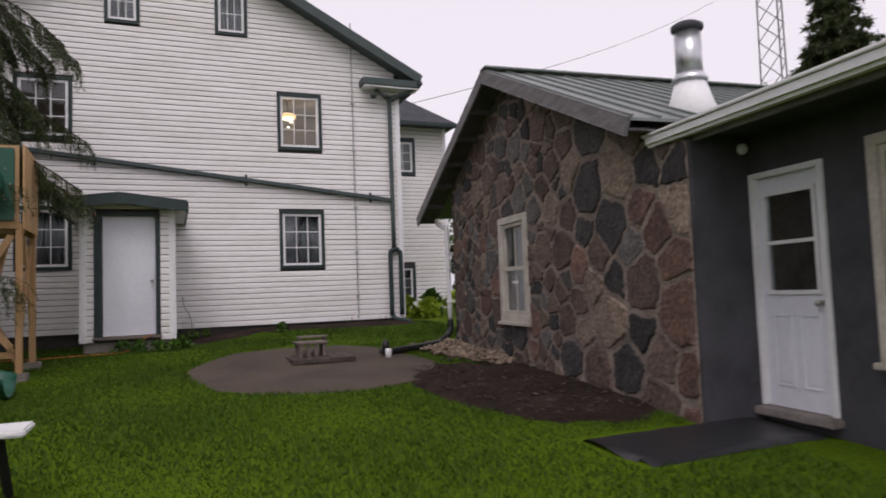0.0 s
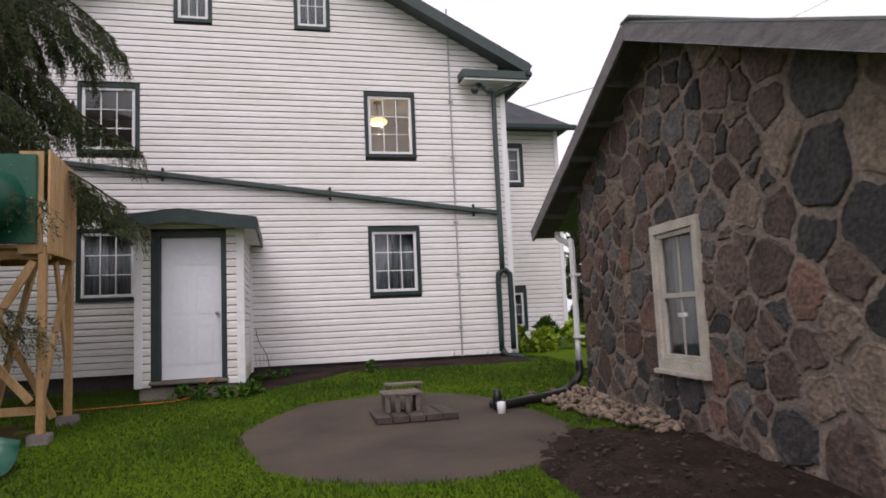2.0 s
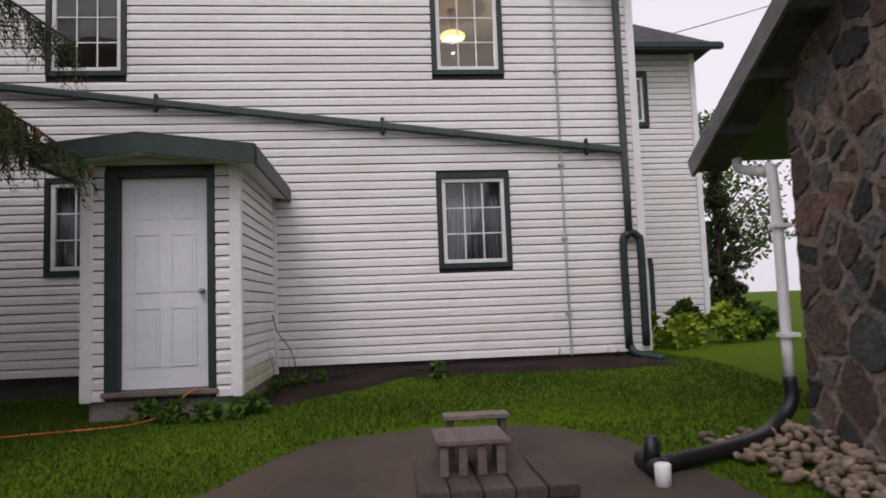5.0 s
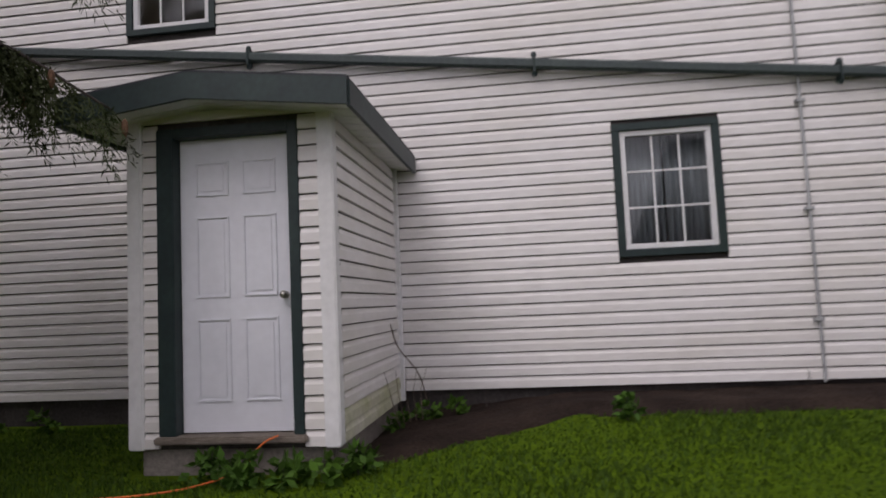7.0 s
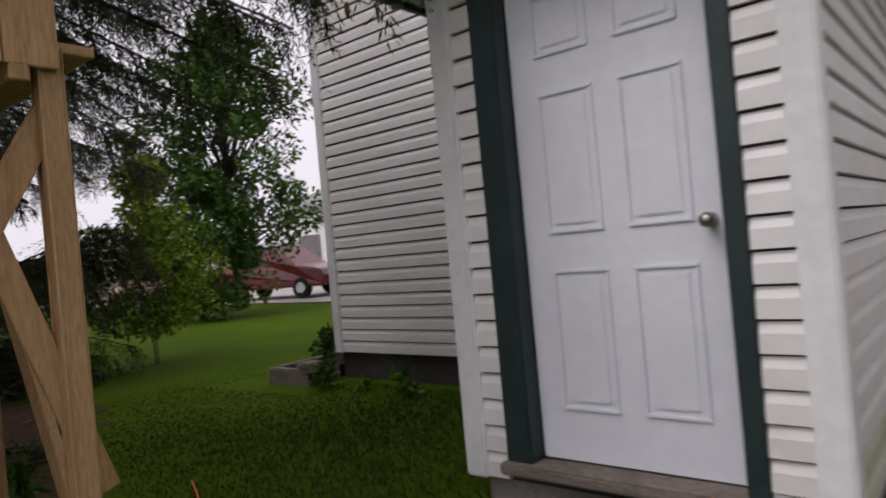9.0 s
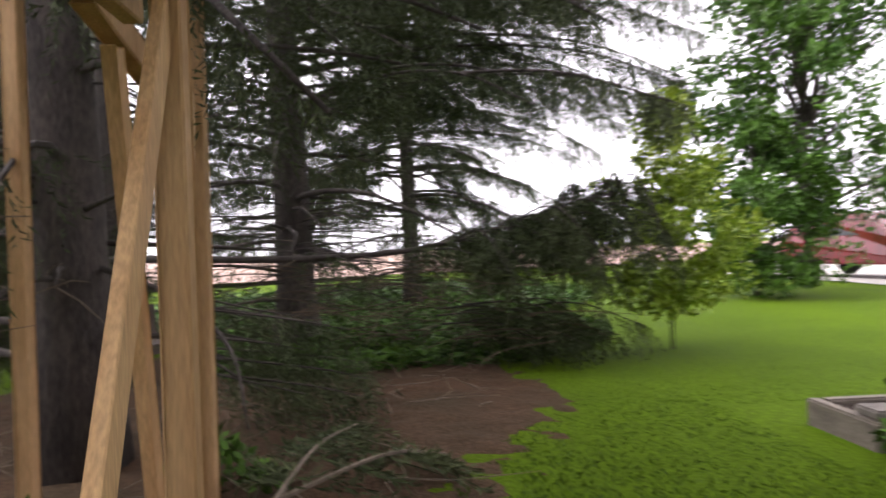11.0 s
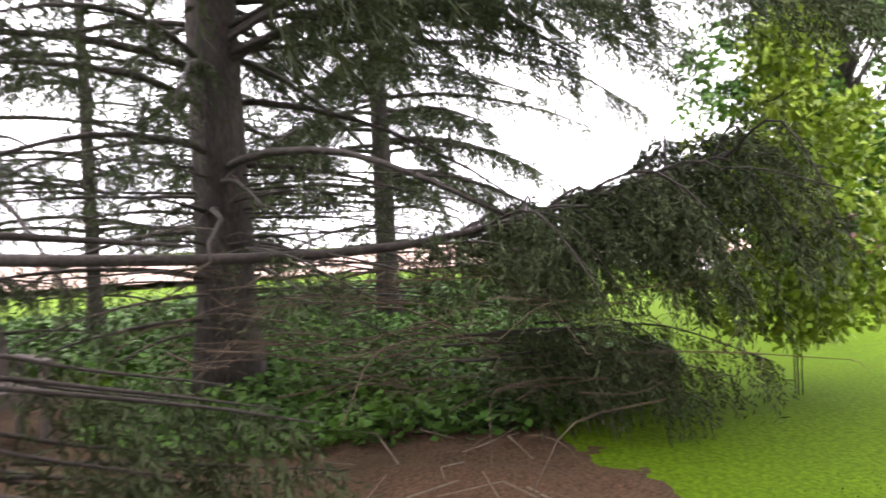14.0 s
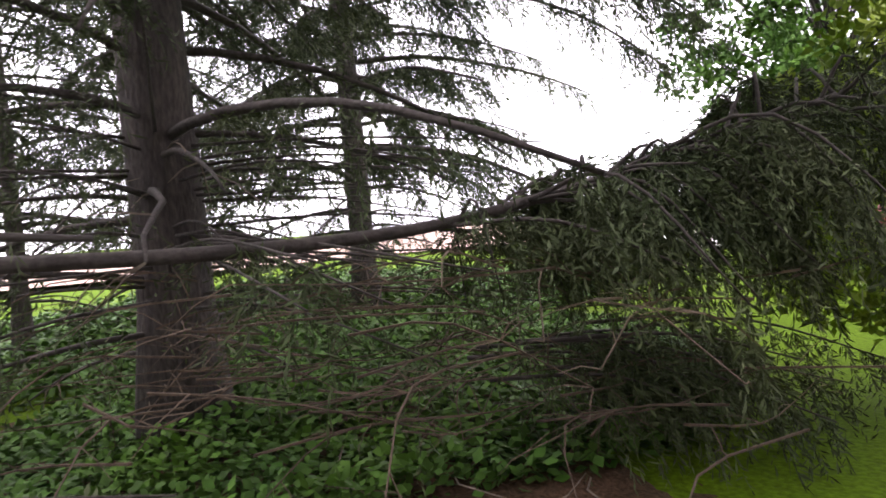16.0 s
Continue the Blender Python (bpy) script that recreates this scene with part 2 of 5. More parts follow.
# ---- ground ----


def ground_z(x, y):
    z = -0.48 + 0.0323 * (max(-2.0, min(11.0, y)) + 2.0) + 0.085 * max(0.0, min(2.0, y - 11.0))
    rise = max(0.0, min(1.0, (x - 1.0) / 1.5)) * max(0.0, min(1.0, (y - 12.6) / 2.6))
    z += 0.16 * rise
    return z + 0.02 * noise.noise((x * 0.7, y * 0.7, 0))


def sheet(name, xs, ys, mat, lift=0.0, shape=None, bump=0.0, label="", category="", kind="structure"):
    """A sheet that follows the ground; shape(x, y) in 0..1 gives how far inside its outline a point lies."""
    verts, index, faces = [], {}, []
    for i, x in enumerate(xs):
        for j, y in enumerate(ys):
            k = 1.0 if shape is None else shape(x, y)
            if k <= -0.12:
                continue
            h = lift if shape is None else (lift * min(1.0, max(0.0, k) * 4) - (0.03 if k <= 0 else 0))
            index[i, j] = len(verts)
            verts.append((x, y, ground_z(x, y) + h + (bump * noise.noise((x * 6, y * 6, 3)) if k > 0 else 0)))
    for i in range(len(xs) - 1):
        for j in range(len(ys) - 1):
            q = [(i, j), (i + 1, j), (i + 1, j + 1), (i, j + 1)]
            if all(c in index for c in q):
                faces.append([index[c] for c in q])
    return tagged(mesh(name, verts, faces, mat, smooth=True), label, category, kind=kind)


near = np.arange(-16, 16.01, 0.5)
far_l = np.array([-2500, -800, -250, -120, -60, -40, -30, -24, -20, -18])
xs = list(far_l) + list(near) + list(-far_l[::-1])
ys = list(far_l[:-1]) + list(np.arange(-16, 24.01, 0.5)) + [28, 34, 44, 60, 120, 250, 800, 2500]
sheet("ground", xs, ys, M_GRASS_LIT, label="green mown lawn reaching the horizon, coloured bright as in open light", category="lawn")


def blob(cx, cy, rx, ry, wob=0.12, seed=0.0):
    def f(x, y):
        u, v = (x - cx) / rx, (y - cy) / ry
        a = math.atan2(v, u)
        return 1 - math.hypot(u, v) + wob * noise.noise((2 * math.cos(a), 2 * math.sin(a), seed)) + 0.4 * wob * noise.noise((x * 4, y * 4, seed))
    return f


def span(a, b, step):
    return list(np.arange(a, b + step / 2, step))


in_pad = blob(2.75, 10.65, 1.75, 2.15, 0.05, 1.0)
in_litter = blob(-6.2, 11.2, 4.7, 2.9, 0.2, 2.0)
in_bed = blob(4.6, 7.95, 1.2, 2.1, 0.15, 4.0)
sheet("gravel_pad", span(0.6, 4.9, 0.08), span(8.1, 13.2, 0.08), M_PAD, 0.018, in_pad, 0.004, "round pad of wet packed brown gravel", "gravel pad")
sheet("needle_litter_bed", span(-12.5, -0.8, 0.07), span(7.5, 15, 0.07), M_LITTER, 0.03, in_litter, 0.025, "brown needle litter under the spruces", "litter")
sheet("mulch_bed", span(3, 6.4, 0.08), span(4.6, 10.6, 0.08), M_MULCH, 0.06, in_bed, 0.035, "dark mulch bed along the stone wall", "mulch bed")


def in_strip(x, y):
    edge = 14.9 - 1.1 * max(0.0, 1 - (x - 0.9) / 1.6) + 0.12 * noise.noise((x * 1.5, 0, 7))
    return min((y - edge) * 0.8, (5.9 - x) * 0.8, (x - 0.85) * 2)


sheet("mulch_strip", span(0.8, 6.0, 0.1), span(13.4, 15.9, 0.1), M_MULCH, 0.05, in_strip, 0.02, "dark soil strip at the foot of the siding", "soil bed")

# ---- siding, windows and doors ----


def splits(lo, hi, holes):
    out = [(lo, hi)]
    for a, b in holes:
        out = [p for s, e in out for p in ((s, min(e, a)), (max(s, b), e)) if p[1] - p[0] > 0.02]
    return out


def siding(parent, x0, x1, z0, z1, openings, m=Matrix(), limits=None, mat=None, course=0.1135):
    """Lapped boards over a wall in the plane y = 0 of m, outside towards -y."""
    # gaps between boards bare the dark core, which imitates the shadow line of each lap
    k = 0
    while z0 + k * course < z1 - 0.02:
        a, b = z0 + k * course, min(z0 + (k + 1) * course, z1)
        lo, hi = (x0, x1) if limits is None else limits((a + b) / 2)
        for s, e in splits(max(lo, x0), min(hi, x1), [(o[0], o[1]) for o in openings if o[2] < b - 0.01 and o[3] > a + 0.01]):
            v = [m @ Vector(p) for p in ((s, -0.022, a + 0.008), (e, -0.022, a + 0.008), (e, -0.004, b - 0.002), (s, -0.004, b - 0.002),
                                         (s, 0, a + 0.008), (e, 0, a + 0.008), (e, 0, b - 0.002), (s, 0, b - 0.002), (s, -0.020, a + 0.074), (e, -0.020, a + 0.074))]
            mesh("siding_board", v, [(0, 1, 9, 8), (8, 9, 2, 3), (4, 5, 1, 0), (3, 2, 6, 7), (0, 8, 3, 7, 4), (1, 5, 6, 2, 9)], mat or M_VINYL, parent)
        k += 1


def core(name, x0, x1, z0, z1, openings, thick, mat, m=Matrix(), label="", limits=None, parent=None):
    """A wall with real holes, outside face at y = 0, inside at y = thick."""
    bm = bmesh.new()
    zs = sorted({z0, z1, *[o[2] for o in openings], *[o[3] for o in openings]} | (set(np.arange(z0, z1, 0.2)) if limits else set()))
    for a, b in zip(zs, zs[1:]):
        lo, hi = (x0, x1) if limits is None else limits(b)
        for s, e in splits(max(lo, x0), min(hi, x1), [(o[0], o[1]) for o in openings if o[2] < b - 0.001 and o[3] > a + 0.001]):
            box((s, 0, a), (e, thick, b), bm=bm)
    bm.transform(m)
    ob = part(name, bm, mat, parent, label)
    return ob if parent else tagged(ob, label, "wall", kind="structure")


def window(name, x0, x1, z0, z1, m, label, trim=0.07, cols=3, rows=3, hung=False, frame_mat=None, trim_mat=None, curtain=True, depth=0.03):
    w = empty(name, label, "window")
    tagged(w, kind="structure")
    fm, tm = frame_mat or M_WHITE, trim_mat or M_GREEN

    def rim(nm, a, b, c, d, t, y0, y1, mat, lab=""):
        bm = bmesh.new()
        box((a, y0, d - t), (b, y1, d), 0.004, bm)
        box((a, y0, c), (b, y1, c + t), 0.004, bm)
        box((a, y0, c + t), (a + t, y1, d - t), 0.004, bm)
        box((b - t, y0, c + t), (b, y1, d - t), 0.004, bm)
        bm.transform(m)
        return part(nm, bm, mat, w, lab)
    rim("window_trim", x0, x1, z0, z1, trim, -0.045, 0.02, tm, "outer trim board")
    sash = rim("window_frame", x0 + trim + 0.002, x1 - trim - 0.002, z0 + trim + 0.002, z1 - trim - 0.002, 0.05, -0.02, 0.05, fm)
    a, b, c, d = x0 + trim + 0.05, x1 - trim - 0.05, z0 + trim + 0.05, z1 - trim - 0.05
    if hung:
        bm = box((a, -0.012, (c + d) / 2 - 0.025), (b, 0.045, (c + d) / 2 + 0.025), 0.004)
        bm.transform(m)
        part("meeting_rail", bm, fm, sash)
        bm = box(((a + b) / 2 - 0.011, 0.012, c), ((a + b) / 2 + 0.011, 0.034, d), 0.002)
        bm.transform(m)
        part("glazing_bar", bm, fm, sash)
        bm = box((x0 - 0.03, -0.09, z0 - 0.05), (x1 + 0.03, 0.0, z0 - 0.003), 0.008)
        bm.transform(m)
        part("window_sill", bm, fm, w)
    else:
        for i in range(1, cols):
            x = a + (b - a) * i / cols
            bm = box((x - 0.009, 0.0, c), (x + 0.009, 0.018, d), 0.002)
            bm.transform(m)
            part("glazing_bar", bm, fm, sash)
        for i in range(1, rows):
            z = c + (d - c) * i / rows
            bm = box((a, 0.003, z - 0.009), (b, 0.015, z + 0.009), 0.002)
            bm.transform(m)
            part("glazing_bar", bm, fm, sash)
    bm = box((a - 0.01, 0.022, c - 0.01), (b + 0.01, 0.028, d + 0.01))
    bm.transform(m)
    g = part("pane", bm, M_GLASS, w)
    g.visible_shadow = False
    if curtain:
        for s, e in ((a - 0.05, a + (b - a) * 0.49), (b - (b - a) * 0.49, b + 0.05)):
            n = 24
            v, f = [], []
            for i in range(n + 1):
                x, y = s + (e - s) * i / n, 0.16 + 0.018 * math.sin(i * 1.9)
                v += [m @ Vector((x, y, c - 0.1)), m @ Vector((x, y, d + 0.1))]
            f = [(2 * i, 2 * i + 2, 2 * i + 3, 2 * i + 1) for i in range(n)]
            cu = mesh("curtain", v, f, M_CURTAIN, w, "thin grey curtain", True)
            sol = cu.modifiers.new("thick", "SOLIDIFY")
            sol.thickness = 0.004
    return w


def panel_door(name, x0, x1, z0, z1, m, label, mat, glazed=False, knob_right=True):
    d = empty(name, label, "door")
    tagged(d, kind="structure")
    wid, hig = x1 - x0, z1 - z0
    top = z0 + hig * (0.50 if glazed else 1)
    holes = []
    if glazed:
        holes = [(x0 + 0.13 * wid, x1 - 0.13 * wid, z0 + 0.50 * hig, z0 + 0.92 * hig)]
    leaf = core("leaf", x0, x1, z0, z1, holes, 0.045, mat, m, "", None, d)
    rows = [(0.09, 0.40)] if glazed else [(0.10, 0.38), (0.45, 0.73), (0.80, 0.92)]
    for a, b in rows:
        for s, e in ((0.14, 0.44), (0.56, 0.86)):
            p = (x0 + s * wid, x0 + e * wid, z0 + a * hig, z0 + b * hig)
            bm = bmesh.new()
            box((p[0], -0.010, p[3] - 0.018), (p[1], 0.002, p[3]), 0.004, bm)
            box((p[0], -0.010, p[2]), (p[1], 0.002, p[2] + 0.018), 0.004, bm)
            box((p[0], -0.010, p[2] + 0.018), (p[0] + 0.018, 0.002, p[3] - 0.018), 0.004, bm)
            box((p[1] - 0.018, -0.010, p[2] + 0.018), (p[1], 0.002, p[3] - 0.018), 0.004, bm)
            bm.transform(m)
            part("panel_moulding", bm, mat, leaf)
            bm = box((p[0] + 0.035, -0.007, p[2] + 0.035), (p[1] - 0.035, 0.002, p[3] - 0.035), 0.006)
            bm.transform(m)
            part("raised_panel", bm, mat, leaf)
    if glazed:
        p = holes[0]
        bm = bmesh.new()
        for q in (((p[0] - 0.03, -0.02, p[2] - 0.03), (p[1] + 0.03, 0.0, p[2] + 0.005)), ((p[0] - 0.03, -0.02, p[3] - 0.005), (p[1] + 0.03, 0.0, p[3] + 0.03)),
                  ((p[0] - 0.03, -0.02, p[2] + 0.005), (p[0] + 0.005, 0.0, p[3] - 0.005)), ((p[1] - 0.005, -0.02, p[2] + 0.005), (p[1] + 0.03, 0.0, p[3] - 0.005)),
                  ((p[0], -0.012, (p[2] + p[3]) / 2 - 0.016), (p[1], 0.02, (p[2] + p[3]) / 2 + 0.016))):
            box(*q, 0.003, bm)
        bm.transform(m)
        part("glazing_frame", bm, M_WHITE, leaf)
        bm = box((p[0], 0.015, p[2]), (p[1], 0.021, p[3]))
        bm.transform(m)
        part("pane", bm, M_GLASS, leaf)
    kx = x1 - 0.06 if knob_right else x0 + 0.06
    kz = z0 + 0.45 * hig
    bm = bmesh.new()
    bmesh.ops.create_uvsphere(bm, u_segments=12, v_segments=8, radius=0.028, matrix=Matrix.Translation((kx, -0.055, kz)))
    tube([(kx, 0.0, kz), (kx, -0.04, kz)], [0.025, 0.012], 10, bm)
    bm.transform(m)
    part("door_knob", bm, M_CHROME, leaf, "", True)
    return d


# ---- white house ----
HY = 15.84
HM = Matrix.Translation((0, HY, 0))
HX0, HX1, HZ0 = -3.84, 5.87, 0.37
AX, AZ, SLOPE = 1.0, 8.70, 0.537


def gable(z):
    half = (AZ - z) / SLOPE
    return AX - half, AX + half


WINS = [(3.05, 4.03, 1.56, 2.83), (3.05, 4.03, 4.18, 5.45), (-1.92, -0.92, 4.19, 5.44), (-1.91, -0.93, 1.62, 2.87),
        (-0.35, 0.31, 6.65, 7.6), (1.78, 2.45, 6.63, 7.6)]
wall_house = core("wall_house", HX0, HX1, HZ0, AZ - 0.1, WINS, 0.18, M_FOUND_SHADE, HM, "white horizontal vinyl siding on a two-storey house wall", gable)
shell = bmesh.new()
box((HX0, HY + 0.18, HZ0), (HX0 + 0.18, 25.8, 6.0), bm=shell)
box((HX1 - 0.18, HY + 0.18, HZ0), (HX1, 25.8, 6.0), bm=shell)
box((HX0, 25.8, HZ0), (HX1, 26.0, 6.0), bm=shell)
box((HX0 + 0.18, HY + 3.2, HZ0), (HX1 - 0.18, HY + 3.3, 6.0), bm=shell)
tagged(part("wall_house_rear", shell, M_VINYL), "white vinyl side and rear walls of the house", "wall", kind="structure")
inner = bmesh.new()
box((HX0 + 0.18, HY + 0.18, 3.15), (HX1 - 0.18, 25.8, 3.3), bm=inner)
box((HX0 + 0.18, HY + 0.18, 5.75), (HX1 - 0.18, 25.8, 5.9), bm=inner)
tagged(part("ceiling", inner, M_WHITE), "white ceilings inside the house", "ceiling", kind="structure")
bm = box((HX0 + 0.03, HY + 0.03, -0.3), (HX1 - 0.03, 25.9, HZ0))
tagged(part("foundation", bm, M_FOUND_SHADE), "dark concrete foundation under the siding", "foundation", kind="structure")
for k, (a, b, c, d) in enumerate(WINS):
    window("window_%d" % (k + 1), a, b, c, d, HM, "green-trimmed white window with a grid of small panes", 0.068, 3, 3 if k < 4 else 2, curtain=k not in (1, 2))
bm = bmesh.new()
bmesh.ops.create_uvsphere(bm, u_segments=20, v_segments=10, radius=0.17, matrix=Matrix.Translation((3.52, 17.3, 5.32)) @ Matrix.Diagonal((1.2, 1.2, 0.5, 1)))
lamp = empty("ceiling_lamp", "warm glowing ceiling lamp seen through the upper window", "ceiling lamp", m=Matrix.Translation((0, 0, 0)))
part("shade", bm, m_lamp, lamp, "glowing amber glass shade", True)
part("stem", tube([(3.52, 17.3, 5.75), (3.52, 17.3, 5.70), (3.52, 17.3, 5.69), (3.52, 17.3, 5.38)], [0.08, 0.07, 0.012, 0.012], 16), M_CHROME, lamp)

for s in (-1, 1):
    bm = bmesh.new()
    xe = AX + s * 5.32
    ze = AZ - SLOPE * 5.32
    v = [(AX, 15.45, AZ + 0.10), (xe, 15.45, ze + 0.10), (xe, 26.2, ze + 0.10), (AX, 26.2, AZ + 0.10)]
    v += [(x, y, z + 0.09) for x, y, z in v]
    mesh("roof_slope", v, [(0, 1, 2, 3), (7, 6, 5, 4), (0, 4, 5, 1), (1, 5, 6, 2), (2, 6, 7, 3), (3, 7, 4, 0)], M_SHINGLE, None)
    tagged(bpy.context.scene.collection.objects[-1], "dark shingled gable roof slope of the house", "roof", kind="structure")
    rake = bmesh.new()
    beam((AX, 15.46, AZ + 0.06), (xe, 15.46, ze + 0.06), 0.03, 0.2, 0.004, rake)
    beam((AX, 15.65, AZ - 0.03), (xe, 15.65, ze - 0.03), 0.36, 0.015, 0.0, rake)
    tagged(part("trim_rake", rake, M_BAND), "green metal rake trim along the gable", "trim", kind="structure")
eave_return = empty("eave_return", "green boxed eave return under the gable corner", "eave return")
part("box", box((4.92, 15.44, 5.70), (6.3, 15.82, 5.86), 0.01), M_BAND, eave_return)
part("soffit", box((4.96, 15.47, 5.66), (6.26, 15.82, 5.698)), M_WHITE, eave_return)
part("gutter", box((6.2, 15.4, 5.74), (6.34, 26, 5.88), 0.03), M_GREEN, eave_return)
flood = empty("flood_light", "round outdoor flood lamp under the eave return", "flood light")
part("base", tube([(5.32, 15.7, 5.66), (5.32, 15.7, 5.60)], 0.06, 12), M_BAND, flood)
for dx in (-0.1, 0.1):
    part("lamp_head", tube([(5.32 + dx * 0.4, 15.68, 5.6), (5.32 + dx, 15.6, 5.52), (5.32 + dx * 1.5, 15.52, 5.46)], [0.02, 0.05, 0.075], 12), M_BAND, flood, "", True)

# long sloping rain pipe with its clips, the downpipe and its double foot
pipe = empty("rain_pipe", "long green rain pipe sloping across the white siding", "rain pipe")
zr = lambda x: 3.085 + (5.64 - x) * 0.1175
part("pipe", beam((-3.7, 15.75, zr(-3.7)), (5.62, 15.75, zr(5.62)), 0.075, 0.10, 0.02), M_BAND, pipe)
for x in (-3.4, -0.53, 2.36, 5.1):
    bm = bmesh.new()
    box((x - 0.012, 15.70, zr(x) - 0.09), (x + 0.012, 15.82, zr(x) + 0.09), 0.003, bm)
    tube([(x, 15.75, zr(x) + 0.08), (x, 15.75, zr(x) + 0.115)], [0.03, 0.022], 8, bm)
    tube([(x, 15.75, zr(x) - 0.12), (x, 15.75, zr(x) - 0.085)], [0.022, 0.03], 8, bm)
    part("clip", bm, M_GREEN, pipe)
down = empty("downpipe", "green downpipe with a doubled foot at the house corner", "downpipe")
part("pipe", tube(bend([(6.2, 15.5, 5.74), (6.0, 15.6, 5.6), (5.66, 15.72, 5.45), (5.62, 15.74, 5.2), (5.62, 15.74, 1.95)]), 0.05, 10), M_BAND, down, "", True)
part("foot", tube(bend([(5.53, 15.74, 0.42), (5.53, 15.74, 1.75), (5.56, 15.74, 1.9), (5.65, 15.74, 1.97), (5.74, 15.74, 1.9), (5.77, 15.74, 1.75), (5.77, 15.74, 0.45)]), 0.052, 10), M_GREEN, down, "", True)
part("spout", tube(bend([(5.55, 15.74, 0.45), (5.6, 15.65, 0.36), (5.85, 15.4, 0.30)]), 0.05, 10), M_GREEN, down, "", True)
conduit = empty("conduit", "thin grey conduit running up the siding", "conduit")
part("pipe", tube([(4.76, 15.79, 0.36), (4.74, 15.79, 7.2)], 0.016, 8), M_CURTAIN, conduit)
for z in (0.9, 1.9, 2.9, 4.2, 5.3):
    part("strap", box((4.71, 15.765, z), (4.79, 15.82, z + 0.03), 0.003), M_CURTAIN, conduit)
for x in (HX0, HX1 - 0.09):
    part("trim_corner", box((x - 0.012, HY - 0.035, HZ0), (x + 0.10, HY + 0.1, 5.75), 0.008), M_WHITE)
    tagged(bpy.context.scene.collection.objects[-1], "white vinyl corner post of the house", "trim", kind="structure")

# rear wing of the house
WM = Matrix.Translation((0, 19.3, 0))
WW = [(6.5, 7.5, 4.35, 5.4), (6.45, 7.4, 0.72, 1.72)]
wall_wing = core("wall_wing", 5.85, 8.45, 0.45, 5.85, WW, 0.18, M_FOUND_SHADE, WM, "white vinyl siding on the set-back wing")
tagged(part("wall_wing_side", box((8.27, 19.48, 0.45), (8.45, 26, 5.85)), M_VINYL), "white side wall of the wing", "wall", kind="structure")
for k, (a, b, c, d) in enumerate(WW):
    window("window_%d" % (k + 7), a, b, c, d, WM, "green-trimmed white window of the wing", 0.085, 3, 3)
v = [(5.6, 18.8, 5.80), (8.75, 18.8, 5.80), (8.75, 26.4, 5.80), (5.6, 26.4, 5.80), (5.6, 21.8, 7.75), (7.1, 21.8, 7.75), (7.1, 23.6, 7.75), (5.6, 23.6, 7.75)]
tagged(mesh("roof_wing", v, [(0, 1, 5, 4), (1, 2, 6, 5), (2, 3, 7, 6), (4, 5, 6, 7), (3, 2, 1, 0), (0, 4, 7, 3)], M_SHINGLE), "dark shingled hip roof of the wing", "roof", kind="structure")
tagged(part("gutter_wing", box((5.9, 18.72, 5.68), (8.82, 18.82, 5.82), 0.03), M_GREEN), "dark green gutter along the wing", "trim", kind="structure")
tagged(part("trim_wing", box((8.36, 19.25, 0.45), (8.47, 19.4, 5.78), 0.008), M_WHITE), "white corner post of the wing", "trim", kind="structure")

# ---- entry porch ----
PX0, PX1, PY, PZ0, PZ1 = -0.57, 0.92, 13.735, 0.29, 2.62
PM = Matrix.Translation((0, PY + 0.02, 0))
DO = (-0.36, 0.68, 0.33, 2.52)
porch_wall = core("wall_porch", PX0, PX1, PZ0, PZ1, [DO], 0.1, M_FOUND_SHADE, PM, "white vinyl front of the small entry porch")
SM = Matrix.Translation((PX1 - 0.02, 0, 0)) @ Matrix.Rotation(radians(90), 4, "Z")
LM = Matrix.Translation((PX0 + 0.02, 0, 0)) @ Matrix.Rotation(radians(-90), 4, "Z")
porch_side = core("wall_porch_side", PY + 0.12, HY - 0.02, PZ0, PZ1, [], 0.1, M_FOUND_SHADE, SM, "white vinyl side of the entry porch")
porch_left = core("wall_porch_left", -HY + 0.02, -PY - 0.12, PZ0, PZ1, [], 0.1, M_FOUND_SHADE, LM, "white vinyl side of the entry porch")
tagged(part("porch_base", box((PX0 + 0.05, PY + 0.05, -0.2), (PX1 - 0.05, HY, PZ0 + 0.03), 0.015), M_CONC), "weathered concrete base of the entry porch", "foundation", kind="structure")
for x in (PX0, PX1 - 0.09):
    tagged(part("trim_porch", box((x - 0.012, PY - 0.02, PZ0), (x + 0.10, PY + 0.09, PZ1), 0.01), M_WHITE), "white corner post of the porch", "trim", kind="structure")
tagged(part("trim_porch_corner", box((PX1 - 0.02, HY - 0.08, PZ0), (PX1 + 0.035, HY - 0.02, PZ1), 0.006), M_WHITE), "white inside corner strip", "trim", kind="structure")
bm = bmesh.new()
box((DO[0], PY - 0.012, DO[2] + 0.05), (DO[0] + 0.125, PY + 0.13, DO[3]), 0.006, bm)
box((DO[1] - 0.075, PY - 0.012, DO[2] + 0.05), (DO[1], PY + 0.13, DO[3]), 0.006, bm)
box((DO[0] + 0.125, PY - 0.012, 2.452), (DO[1] - 0.075, PY + 0.13, DO[3]), 0.006, bm)
tagged(part("trim_door", bm, M_GREEN), "dark green painted door frame", "door frame", kind="structure")
tagged(part("door_sill", box((DO[0] - 0.02, PY - 0.05, DO[2]), (DO[1] + 0.02, PY + 0.2, DO[2] + 0.05), 0.01), M_PLANTER), "worn wooden door sill", "door sill", kind="structure")
panel_door("door_1", DO[0] + 0.13, DO[1] - 0.08, DO[2] + 0.06, 2.45, Matrix.Translation((0, PY + 0.085, 0)), "closed white six-panel steel door of the porch", M_DOOR)
rf = bmesh.new()
RX0, RX1, RXM, RY0, RY1 = -0.90, 1.13, 0.05, 13.42, HY
